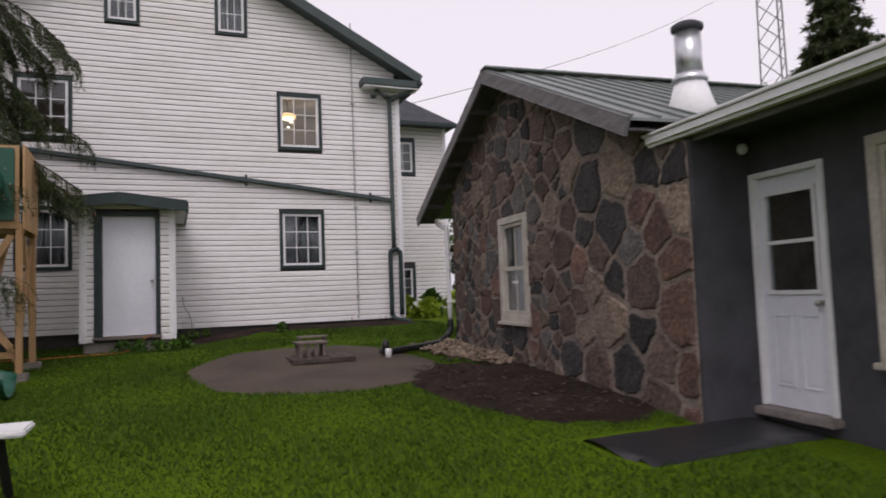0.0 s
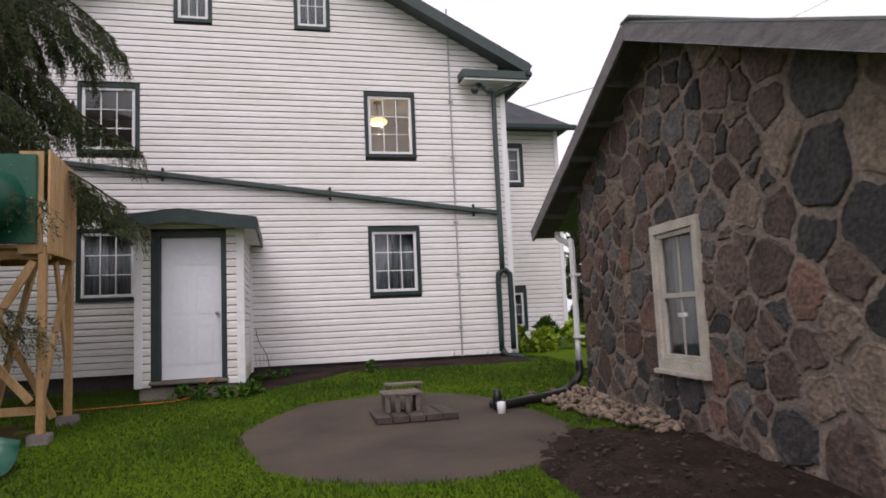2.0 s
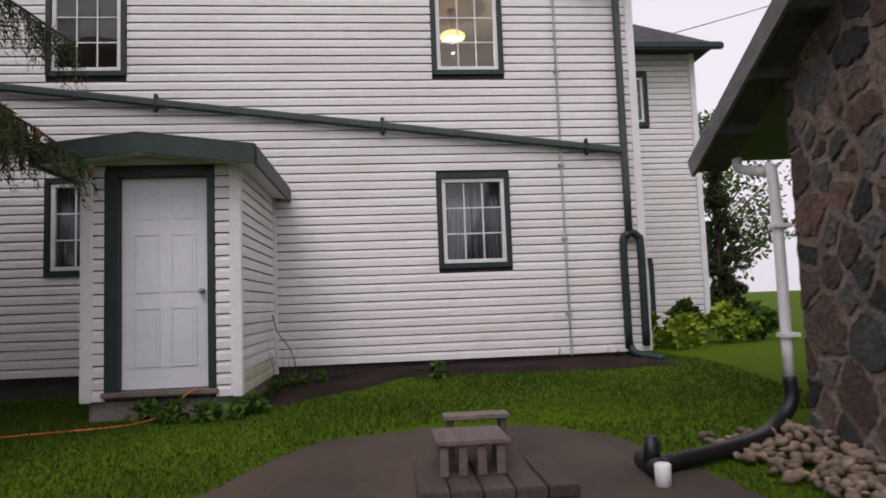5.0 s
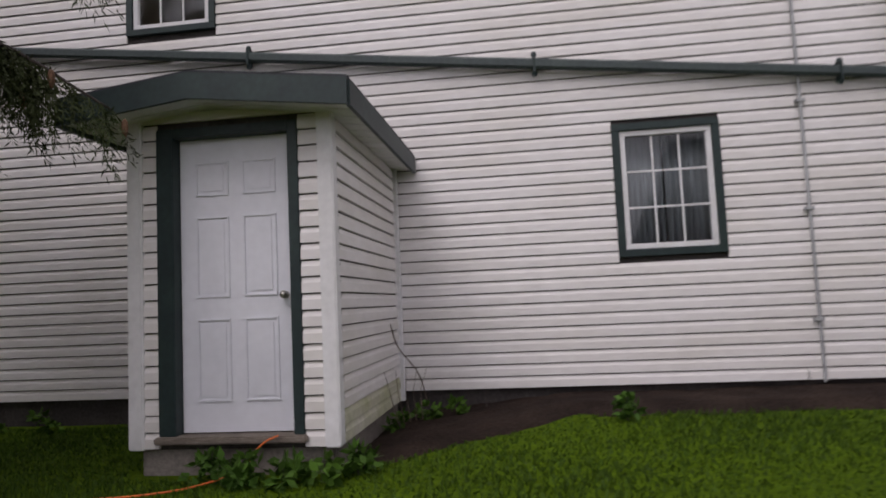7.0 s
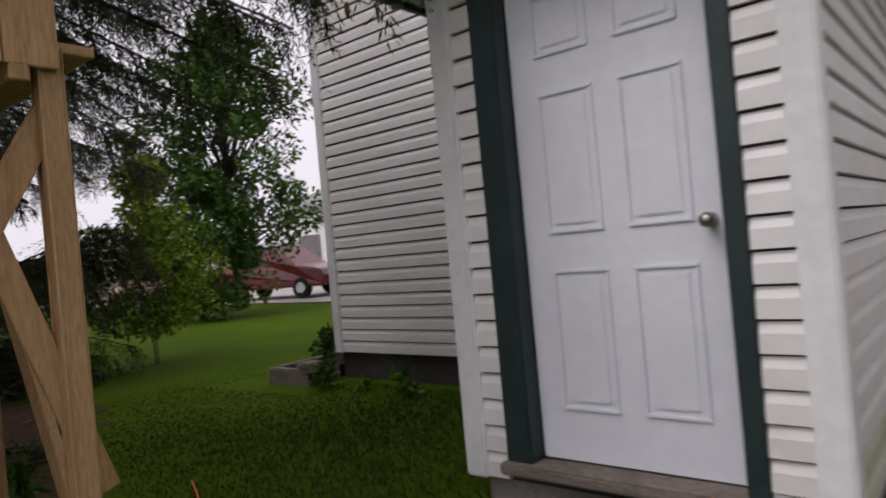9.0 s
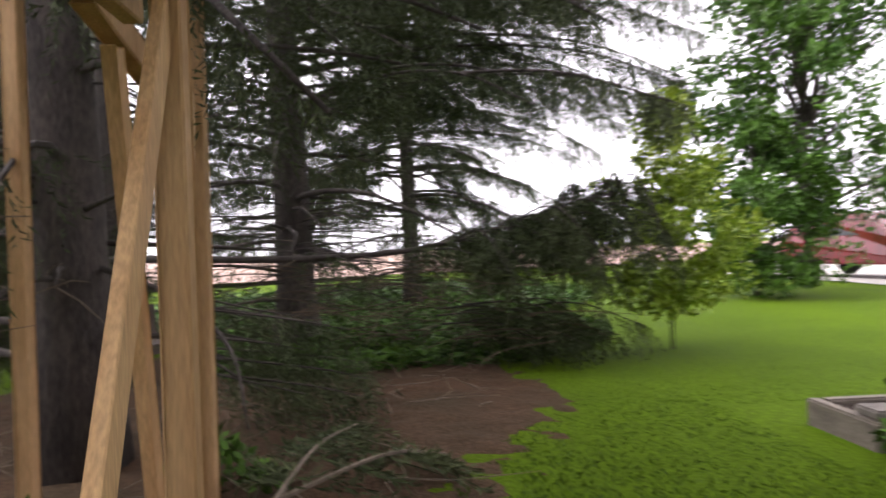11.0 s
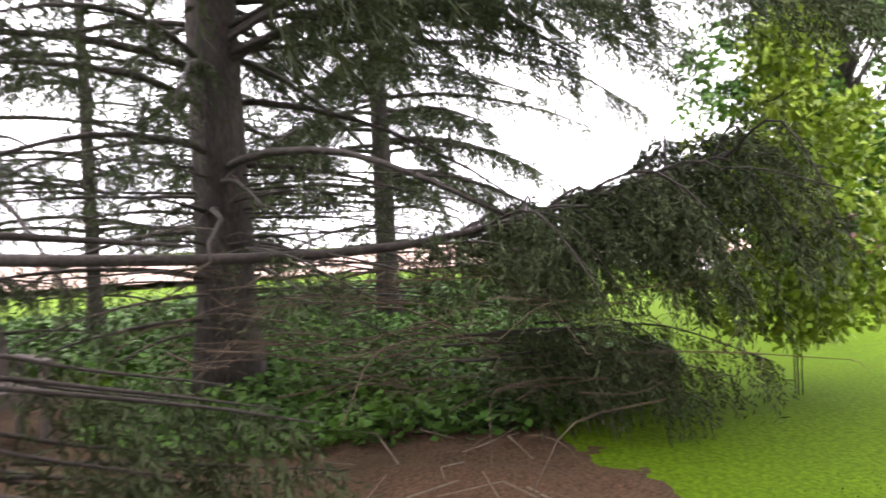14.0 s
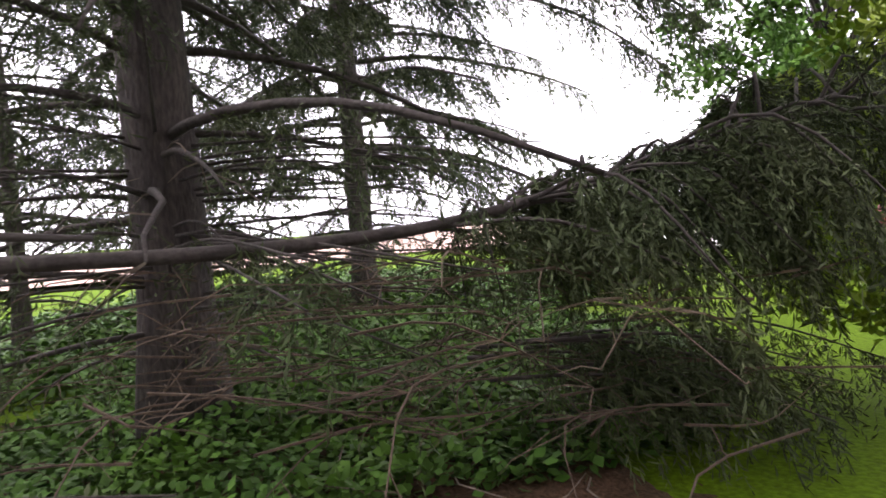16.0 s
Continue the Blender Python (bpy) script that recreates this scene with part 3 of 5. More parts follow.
zt = lambda x: 2.79 - 0.12 * abs(x - RXM)
for a, b in ((RX0, RXM), (RXM, RX1)):
    v = [rf.verts.new(p) for p in ((a, RY0, zt(a)), (b, RY0, zt(b)), (b, RY1, zt(b)), (a, RY1, zt(a)), (a, RY0, zt(a) + 0.03), (b, RY0, zt(b) + 0.03), (b, RY1, zt(b) + 0.03), (a, RY1, zt(a) + 0.03))]
    for f in ((3, 2, 1, 0), (4, 5, 6, 7), (0, 1, 5, 4), (1, 2, 6, 5), (2, 3, 7, 6), (3, 0, 4, 7)):
        rf.faces.new([v[i] for i in f])
tagged(part("roof_porch", rf, M_SHINGLE), "low shingled gable roof over the porch", "roof", kind="structure")
bm = bmesh.new()
for a, b in ((RX0, RXM), (RXM, RX1)):
    v = [bm.verts.new(p) for p in ((a, RY0 - 0.015, zt(a) - 0.165), (b, RY0 - 0.015, zt(b) - 0.165), (b, RY0 - 0.015, zt(b) + 0.01), (a, RY0 - 0.015, zt(a) + 0.01),
                                   (a, RY0 + 0.015, zt(a) - 0.165), (b, RY0 + 0.015, zt(b) - 0.165), (b, RY0 + 0.015, zt(b) + 0.01), (a, RY0 + 0.015, zt(a) + 0.01))]
    for f in ((0, 1, 2, 3), (7, 6, 5, 4), (0, 4, 5, 1), (3, 2, 6, 7), (0, 3, 7, 4), (1, 5, 6, 2)):
        bm.faces.new([v[i] for i in f])
for x in (RX0, RX1):
    box((x - 0.015, RY0 + 0.016, zt(x) - 0.165), (x + 0.015, RY1 - 0.03, zt(x) + 0.0), 0.0, bm)
tagged(part("fascia_porch", bm, M_GREEN), "dark green fascia round the porch roof", "fascia", kind="structure")
sf = bmesh.new()
for k in range(24):
    y = RY0 + 0.02 + k * (RY1 - RY0 - 0.05) / 24
    for a, b in ((RX0 + 0.02, RXM), (RXM, RX1 - 0.02)):
        q = [(a, y, zt(a) - 0.14 + 0.004 * (k % 2)), (b, y, zt(b) - 0.14 + 0.004 * (k % 2)), (b, y + 0.096, zt(b) - 0.14 + 0.004 * (k % 2)), (a, y + 0.096, zt(a) - 0.14 + 0.004 * (k % 2))]
        vs = [sf.verts.new(p) for p in q] + [sf.verts.new((p[0], p[1], p[2] + 0.012)) for p in q]
        for f in ((3, 2, 1, 0), (4, 5, 6, 7), (0, 1, 5, 4), (1, 2, 6, 5), (2, 3, 7, 6), (3, 0, 4, 7)):
            sf.faces.new([vs[i] for i in f])
tagged(part("soffit_porch", sf, M_WHITE), "white slatted soffit under the porch roof", "soffit", kind="structure")

# ---- fieldstone outbuilding, turned a little from the house ----
SB = Matrix.Translation((5.30, 9.75, 0)) @ Matrix.Rotation(radians(-4.7), 4, "Z")
SY0, SY1, SAP, SEZ, SAZ = -4.25, 2.15, -0.40, 2.36, 4.0
SW = (-0.96, -0.02, 0.50, 1.96)
rise_s = (SAZ - SEZ) / 3.65


def stone_top(y):
    return SAZ - rise_s * abs(y - SAP) - 0.10


FR = SB @ Matrix.Rotation(radians(-90), 4, "Z")   # plane y = 0 of FR is the gable face, x of FR is minus y of SB
bm = bmesh.new()
for a, b, hole in ((SY0, SW[0], 0), (SW[0], SW[1], 1), (SW[1], SY1, 0)):
    for lo, hi in (((-0.7, SW[2]), (SW[3], None)) if hole else ((-0.7, None),)):
        n = 8
        for k in range(n):
            y0, y1 = a + (b - a) * k / n, a + (b - a) * (k + 1) / n
            q = [(0, y0, lo), (0, y1, lo), (0, y1, hi or stone_top(y1)), (0, y0, hi or stone_top(y0))]
            vs = [bm.verts.new(p) for p in q] + [bm.verts.new((0.4, p[1], p[2])) for p in q]
            for f in ((3, 2, 1, 0), (4, 5, 6, 7), (0, 1, 5, 4), (1, 2, 6, 5), (2, 3, 7, 6), (3, 0, 4, 7)):
                bm.faces.new([vs[i] for i in f])
bmesh.ops.remove_doubles(bm, verts=bm.verts, dist=0.0005)
bm.transform(SB)
wall_stone = tagged(part("wall_stone", bm, M_MORTAR), "fieldstone gable wall with wide pale mortar joints", "stone wall", kind="structure")
bm = bmesh.new()
box((0.4, SY1 - 0.4, -0.7), (7.5, SY1, SEZ - 0.2), bm=bm)
box((7.3, SY0, -0.7), (7.6, SY1 - 0.4, SEZ), bm=bm)
box((0.4, SY0, -0.7), (7.3, SY0 + 0.3, SEZ - 0.1), bm=bm)
bm.transform(SB)
tagged(part("wall_stone_rear", bm, M_MORTAR), "side and rear walls of the stone building", "wall", kind="structure")
window("window_9", -SW[1], -SW[0], SW[2], SW[3], FR, "old cream-painted sash window in the stone wall", 0.095, hung=True, frame_mat=M_CREAM, trim_mat=M_CREAM)
bm = box((0.3, -0.10, 1.02), (0.42, -0.05, 1.06), 0.01)
bm.transform(FR @ Matrix.Translation((0.3, 0, 0)))
tagged(part("window_latch", bm, M_WHITE), "small white latch on the sash window", "latch")

# metal roof with raised ribs
for s in (-1, 1):
    ye = SAP + (3.68 if s > 0 else -3.5)
    eave_z = SAZ - rise_s * abs(ye - SAP)
    rf = bmesh.new()
    v = [(-0.32, SAP, SAZ), (-0.32, ye, eave_z), (8.0, ye, eave_z), (8.0, SAP, SAZ)]
    vs = [rf.verts.new(p) for p in v] + [rf.verts.new((p[0], p[1], p[2] + 0.03)) for p in v]
    for f in ((0, 1, 2, 3), (7, 6, 5, 4), (0, 4, 5, 1), (1, 5, 6, 2), (2, 6, 7, 3), (3, 7, 4, 0)):
        rf.faces.new([vs[i] for i in f])
    rf.transform(SB)
    slope = tagged(part("roof_stone_building", rf, M_ROOF), "ribbed grey-green metal roof of the stone building", "roof", kind="structure")
    for k in range(28):
        x = -0.28 + k * 0.3
        rb = beam((x, SAP, SAZ + 0.04), (x, ye, eave_z + 0.04), 0.03, 0.03, 0.0)
        rb.transform(SB)
        part("roof_rib", rb, M_ROOF, slope)
    bg = bmesh.new()
    beam((-0.335, SAP, SAZ - 0.06), (-0.335, ye, eave_z - 0.06), 0.03, 0.17, 0.004, bg)
    bg.transform(SB)
    tagged(part("fascia_gable", bg, M_FASCIA), "grey board along the gable edge", "fascia", kind="structure")
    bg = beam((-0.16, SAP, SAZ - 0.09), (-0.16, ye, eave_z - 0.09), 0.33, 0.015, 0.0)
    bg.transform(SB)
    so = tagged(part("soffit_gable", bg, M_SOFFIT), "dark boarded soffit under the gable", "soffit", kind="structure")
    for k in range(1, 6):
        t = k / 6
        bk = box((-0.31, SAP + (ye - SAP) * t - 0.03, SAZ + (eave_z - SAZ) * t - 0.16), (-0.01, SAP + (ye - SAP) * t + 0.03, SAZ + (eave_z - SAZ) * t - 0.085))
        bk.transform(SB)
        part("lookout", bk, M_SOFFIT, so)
rd = beam((-0.33, SAP, SAZ + 0.06), (8.0, SAP, SAZ + 0.06), 0.22, 0.035, 0.01)
rd.transform(SB)
tagged(part("ridge_cap", rd, M_ROOF), "metal ridge cap", "ridge cap", kind="structure")

flue = empty("flue_pipe", "shiny galvanised flue pipe with a white flashing cone", "flue")
fx, fy, fz = 5.92, 6.45, 2.74
part("cone", tube([(fx, fy, fz - 0.25), (fx, fy, fz + 0.1), (fx, fy, fz + 0.32)], [0.36, 0.22, 0.155], 24), M_WHITE, flue, "pale flashing cone", True)
part("collar", tube([(fx, fy, fz + 0.3), (fx, fy, fz + 0.34), (fx, fy, fz + 0.40)], [0.18, 0.18, 0.14], 24), M_STEEL, flue, "", True)
part("pipe", tube([(fx, fy, fz + 0.3), (fx, fy, fz + 0.86)], 0.135, 24), M_STEEL, flue, "", True)
part("cap", tube([(fx, fy, fz + 0.84), (fx, fy, fz + 0.87), (fx, fy, fz + 0.91), (fx, fy, fz + 0.94)], [0.14, 0.165, 0.165, 0.12], 24), M_SLATE, flue, "dark rain cap", True)
bm = box((-0.4, -0.36, -0.02), (0.4, 0.36, 0.03))
bm.transform(Matrix.Translation((fx, fy, fz - 0.02)) @ Matrix.Rotation(radians(-4.7), 4, "Z") @ Matrix.Rotation(math.atan(rise_s), 4, "X"))
part("flashing", bm, M_WHITE, flue)

bm = box((0.01, SY0 - 0.045, -0.6), (0.63, SY0 - 0.003, 2.3))
bm.transform(SB)
tagged(part("wall_dark_return", bm, M_SLATE), "dark grey rendered return beside the stone wall", "wall", kind="structure")

# dark rendered wing with a glazed door
WX = 0.62
DW = FR @ Matrix.Translation((0, WX, 0))
D2 = (4.33, 5.0, -0.11, 1.82)
D3 = (5.45, 6.2, 0.35, 1.95)
core("wall_dark_wing", 3.9, 9.5, -0.6, 2.25, [(D2[0] - 0.05, D2[1] + 0.05, D2[2] - 0.06, D2[3] + 0.05), D3], 0.2, M_SLATE, DW, "dark grey rendered wall of the low wing")
bm = bmesh.new()
for q in (((D2[0] - 0.05, -0.03, D2[2]), (D2[0] - 0.003, 0.1, D2[3] + 0.05)), ((D2[1] + 0.003, -0.03, D2[2]), (D2[1] + 0.05, 0.1, D2[3] + 0.05)), ((D2[0] - 0.002, -0.03, D2[3] + 0.003), (D2[1] + 0.002, 0.1, D2[3] + 0.05))):
    box(*q, 0.005, bm)
bm.transform(DW)
tagged(part("trim_side_door", bm, M_WHITE), "white frame round the glazed side door", "door frame", kind="structure")
bm = box((D2[0] - 0.08, -0.12, D2[2] - 0.07), (D2[1] + 0.08, 0.12, D2[2] - 0.006), 0.01)
bm.transform(DW)
tagged(part("side_door_sill", bm, M_CONC), "pale sill under the side door", "door sill", kind="structure")
panel_door("door_2", D2[0], D2[1], D2[2], D2[3], DW @ Matrix.Translation((0, 0.03, 0)), "white half-glazed side door, closed", M_DOOR, glazed=True)
window("window_10", D3[0], D3[1], D3[2], D3[3], DW, "cream sash window beside the glazed door", 0.08, hung=True, frame_mat=M_CREAM, trim_mat=M_CREAM)
bm2 = box((3.9, 3.0, -0.6), (9.5, 3.2, 2.3))
bm2.transform(DW)
tagged(part("wall_dark_wing_rear", bm2, M_SLATE), "inner wall of the low wing", "wall", kind="structure")
bm = bmesh.new()
vs = [bm.verts.new(p) for p in ((3.75, -0.56, 2.26), (9.6, -0.56, 2.26), (9.6, 3.3, 2.72), (3.75, 3.3, 2.72), (3.75, -0.56, 2.32), (9.6, -0.56, 2.32), (9.6, 3.3, 2.78), (3.75, 3.3, 2.78))]
for f in ((3, 2, 1, 0), (4, 5, 6, 7), (0, 1, 5, 4), (1, 2, 6, 5), (2, 3, 7, 6), (3, 0, 4, 7)):
    bm.faces.new([vs[i] for i in f])
bm.transform(DW)
tagged(part("roof_dark_wing", bm, M_ROOF), "shallow metal roof of the low wing", "roof", kind="structure")
gut = empty("white_gutter", "white metal gutter along the low wing eave", "gutter")
bm = bmesh.new()
box((3.75, -0.70, 2.20), (9.6, -0.58, 2.32), 0.03, bm)
box((3.75, -0.72, 2.295), (9.6, -0.58, 2.325), 0.008, bm)
bm.transform(DW)
part("trough", bm, M_WHITE, gut)
bm = box((3.75, -0.575, 2.16), (9.6, -0.54, 2.32))
bm.transform(DW)
part("fascia", bm, M_FASCIA, gut)
bm = box((3.9, -0.54, 2.225), (9.6, 0.0, 2.245))
bm.transform(DW)
tagged(part("soffit_dark_wing", bm, M_SLATE), "dark soffit under the wing eave", "soffit", kind="structure")
bm = bmesh.new()
bmesh.ops.create_uvsphere(bm, u_segments=12, v_segments=8, radius=0.05, matrix=DW @ Matrix.Translation((4.3, -0.08, 2.1)))
tagged(part("wall_lamp", bm, M_WHITE, smooth=True), "small white lamp globe above the side door", "lamp")

# white downpipe at the stone corner, black drain, pebbles
dp = empty("white_downpipe", "white downpipe at the corner of the stone building", "downpipe")
bm = tube(bend([(-0.05, 2.95, 2.30), (-0.05, 2.9, 2.2), (-0.06, 2.45, 2.08), (-0.08, 2.28, 1.95), (-0.08, 2.26, 0.42)]), 0.042, 10)
bm.transform(SB)
part("pipe", bm, M_WHITE, dp, "", True)
for z in (0.75, 1.6):
    bm = box((-0.13, 2.19, z), (0.0, 2.32, z + 0.035), 0.004)
    bm.transform(SB)
    part("strap", bm, M_WHITE, dp)
drain = empty("drain_pipe", "black drain pipe lying on the gravel with a white cap", "drain pipe")
b0 = SB @ Vector((-0.08, 2.26, 0.45))
part("pipe", tube(bend([b0, b0 - Vector((0.02, 0.02, 0.2)), (b0.x - 0.22, b0.y - 0.1, 0.10), (4.8, 11.6, 0.06), (3.98, 11.25, 0.03)]), 0.055, 12), M_BLACKP, drain, "", True)
part("tee", tube([(3.98, 11.12, 0.03), (3.98, 11.42, 0.04)], 0.068, 12), M_BLACKP, drain, "", True)
part("riser", tube([(3.97, 11.25, 0.03), (3.97, 11.25, 0.22)], [0.06, 0.045], 12), M_BLACKP, drain, "", True)
part("cap", tube([(3.95, 11.04, -0.06), (3.95, 11.04, 0.09), (3.95, 11.04, 0.10)], [0.05, 0.05, 0.04], 12), M_WHITE, drain, "white plastic end cap", True)

# ---- yard things by the house ----
pump = empty("wooden_well_cover", "weathered plank cover with a low crate on the gravel pad", "well cover", m=Matrix.Translation((0, 0, -0.085)))
for k in range(5):
    part("plank", box((2.47 + 0.19 * k, 10.95, 0.045), (2.47 + 0.19 * k + 0.18, 12.0, 0.115), 0.008), M_PALLET, pump)
for y in (11.0, 11.86):
    part("batten", box((2.45, y, 0.0), (3.44, y + 0.08, 0.044), 0.006), M_PALLET, pump)
crate = empty("low_crate", "small slatted weathered crate standing on the plank cover", "crate", m=Matrix.Translation((0, 0, -0.083)))
part("top_board", box((2.70, 11.78, 0.37), (3.17, 11.98, 0.40), 0.006), M_PLANTER, crate, "paler top board")
part("lower_board", box((2.60, 11.25, 0.305), (3.07, 11.74, 0.335), 0.006), M_WOOD_OLD, crate)
for x in (2.62, 2.74, 2.86, 2.98):
    part("slat", box((x, 11.27, 0.117), (x + 0.055, 11.30, 0.303), 0.004), M_WOOD_OLD, crate)
for y in (11.4, 11.6):
    part("slat", box((2.63, y, 0.117), (2.66, y + 0.07, 0.303), 0.004), M_WOOD_OLD, crate)
    part("slat", box((3.01, y, 0.117), (3.04, y + 0.07, 0.303), 0.004), M_WOOD_OLD, crate)
for x in (2.72, 3.1):
    part("leg", box((x, 11.82, 0.117), (x + 0.05, 11.94, 0.368), 0.004), M_WOOD_OLD, crate)

bench0 = empty("white_plank_bench", "white plank bench with dark metal legs on the lawn", "bench")
part("seat", box((-1.5, 5.62, 0.20), (0.05, 5.94, 0.245), 0.012), M_WHITE, bench0)
for x in (-1.25, -0.14):
    for y in (5.66, 5.90):
        part("leg", beam((x, y, 0.2), (x + 0.05, y + (0.06 if y > 5.8 else -0.06), ground_z(x, y) - 0.01), 0.035, 0.035), M_BLACKP, bench0)

mat_ob = sheet("rubber_mat", span(3.75, 5.45, 0.05), span(4.72, 5.5, 0.05), M_RUBBER, 0.035,
               lambda x, y: min((x - 3.72) * 1.2 + 0.25 * (y - 5.1), (5.46 - x), (y - 4.71), (5.51 - y)) * 4 + 0.08 * noise.noise((x * 5, y * 5, 9)),
               0.004, "wet black rubber mat before the side door", "mat", kind="")

cord = empty("extension_cord", "orange extension cord trailing from the porch sill", "cord")
part("cable", tube(bend([(0.52, 13.66, 0.39), (0.42, 13.62, 0.34), (0.30, 13.58, 0.20), (0.12, 13.45, 0.14), (-0.1, 13.25, 0.135), (-0.5, 13.1, 0.14), (-1.3, 12.95, 0.14), (-2.2, 13.3, 0.15)]), 0.007, 6), M_ORANGE, cord, "", True)

planter = empty("corner_planter", "weathered timber planter at the house corner", "planter")
for q in (((-4.42, 15.40, 0.05), (-3.78, 15.48, 0.27)), ((-4.42, 15.49, 0.05), (-4.34, 16.9, 0.27)), ((-3.86, 15.49, 0.05), (-3.78, 15.79, 0.27))):
    part("timber", box(*q, 0.012), M_PLANTER, planter)
part("soil", box((-4.33, 15.49, 0.05), (-3.87, 16.9, 0.235)), M_MULCH, planter)
part("brick_cap", box((-4.0, 15.42, 0.275), (-3.8, 15.6, 0.33), 0.012), M_CONC, planter, "pale stone block on the planter")

# ---- play tower with its green tube slide ----
tower = empty("play_tower", "raised play tower of fresh pine lumber under the spruce", "play tower")
TX0, TX1, TY0, TY1 = -2.25, -0.97, 11.38, 12.30
for x, y in ((TX1, TY0), (TX1, TY1), (TX0, TY0), (TX0 + 0.2, TY1 + 0.05)):
    part("post", beam((x - 0.045, y, ground_z(x, y) + 0.1), (x - 0.045, y, 2.05), 0.068, 0.068, 0.006), M_WOOD, tower)
    part("footing", box((x - 0.15, y - 0.1, ground_z(x, y) - 0.05), (x + 0.06, y + 0.1, ground_z(x, y) + 0.1), 0.012), M_CONC, tower, "concrete block under a post")
for x, y, top in ((-2.78, 12.15, 1.92), (-3.47, 12.0, 2.6), (-3.47, 11.2, 2.6)):
    part("post", beam((x, y, ground_z(x, y) - 0.02), (x, y, top), 0.065, 0.065, 0.006), M_WOOD, tower)
for a, b in (((-3.56, 11.93, 1.90), (-2.2, 12.09, 2.02)), ((TX0, TY1 - 0.1, 1.98), (TX1 + 0.02, TY1 - 0.1, 1.98)), ((TX0, TY0 + 0.1, 1.98), (TX1, TY0 + 0.1, 1.98))):
    part("beam", beam(a, b, 0.06, 0.10, 0.006), M_WOOD, tower)
for a, b in (((-1.04, 11.45, 0.35), (-1.04, 12.3, 1.85)), ((-1.04, 12.38, 0.6), (-1.06, 11.95, 1.95)), ((-1.1, 11.34, 0.42), (-1.85, 11.34, 1.3)),
             ((-1.2, 12.40, 0.12), (-2.12, 12.34, 2.0)), ((-2.7, 12.2, 1.85), (-2.35, 12.25, 0.1)), ((-2.35, 12.1, 1.9), (-2.72, 12.06, 0.12)),
             ((-1.9, 11.36, 0.5), (-1.1, 11.36, 1.9)), ((-1.7, 12.0, 0.14), (-1.2, 11.7, 1.9))):
    part("brace", beam(a, b, 0.035, 0.085, 0.004), M_WOOD, tower)
for a, b in (((-1.05, 11.42, 0.32), (-1.75, 11.42, 0.32)), ((-2.9, 12.5, 0.05), (-2.62, 12.42, 0.42))):
    part("rail", beam(a, b, 0.04, 0.09, 0.004), M_WOOD, tower)
for k in range(6):
    y0 = TY0 - 0.02 + k * 0.16
    part("wall_board", box((TX1 - 0.005, y0, 1.98), (TX1 + 0.022, y0 + 0.156, 3.12 - 0.012 * k), 0.003), M_WOOD, tower)
for k in range(5):
    if k in (1, 2, 3):
        continue
    part("wall_board", box((TX0 + 0.02 + k * 0.245, TY0 - 0.045, 1.98), (TX0 + 0.02 + k * 0.245 + 0.24, TY0 - 0.02, 3.1), 0.003), M_WOOD, tower)
for k in range(8):
    part("deck_board", box((TX0, TY0 + 0.0 + k * 0.135, 2.05), (TX1 - 0.03, TY0 + k * 0.135 + 0.125, 2.085), 0.003), M_WOOD, tower)
for x in (TX0 + 0.05, TX1 - 0.07):
    part("upper_post", box((x - 0.03, TY1 - 0.06, 2.09), (x + 0.03, TY1, 3.1), 0.004), M_WOOD, tower)
slide = empty("tube_slide", "dark green plastic tube slide bolted to the play tower", "slide")
line = bend([(-1.52, 11.35, 2.55), (-1.62, 10.95, 2.5), (-1.95, 10.55, 2.25), (-2.6, 10.3, 1.8), (-2.6, 10.05, 1.25), (-2.3, 9.98, 0.85), (-2.0, 9.98, 0.6)], 6)
part("tube", tube(line, 0.36, 24, cap=False), M_SLIDE, slide, "", True)
part("mouth_panel", box((-1.98, 11.30, 2.09), (-1.06, 11.335, 3.06), 0.012), M_SLIDE, slide)
for k in (6, 13, 20, 28):
    d = (line[k + 1] - line[k]).normalized() * 0.03
    part("flange", tube([line[k] - d, line[k] - d * 0.99, line[k] + d, line[k] + d * 1.01], [0.36, 0.405, 0.405, 0.36], 24, cap=False), M_SLIDE, slide, "", True)
    q = d.to_track_quat("Z", "Y")
    for a in range(10):
        c = line[k] + q @ Vector((0.385 * math.cos(a * math.tau / 10), 0.385 * math.sin(a * math.tau / 10), 0.03))
        bm = bmesh.new()
        bmesh.ops.create_uvsphere(bm, u_segments=6, v_segments=4, radius=0.013, matrix=Matrix.Translation(c))
        part("bolt", bm, M_CHROME, slide)
for a in range(12):
    bm = bmesh.new()
    bmesh.ops.create_uvsphere(bm, u_segments=6, v_segments=4, radius=0.013, matrix=Matrix.Translation((-1.52 + 0.41 * math.cos(a * math.tau / 12), 11.295, 2.57 + 0.41 * math.sin(a * math.tau / 12))))
    part("bolt", bm, M_CHROME, slide)
v, f = [], []
for i in range(9):
    t = i / 8
    x, z = -2.05 + 1.2 * t, -0.05 + 0.40 * (1 - t) ** 2
    for k in range(13):
        a = math.pi * (k / 12)
        v.append((x, 9.98 - 0.34 * math.cos(a) * (1 + 0.1 * t), z + (0.36 - 0.12 * t) * (1 - math.sin(a)) + (0.0 if t < 0.9 else -0.02)))
for i in range(8):
    for k in range(12):
        f.append((i * 13 + k, i * 13 + k + 1, (i + 1) * 13 + k + 1, (i + 1) * 13 + k))
lip = mesh("run_out", v, f, M_SLIDE, slide, "open flared slide end", True)
lip.modifiers.new("thick", "SOLIDIFY").thickness = 0.02

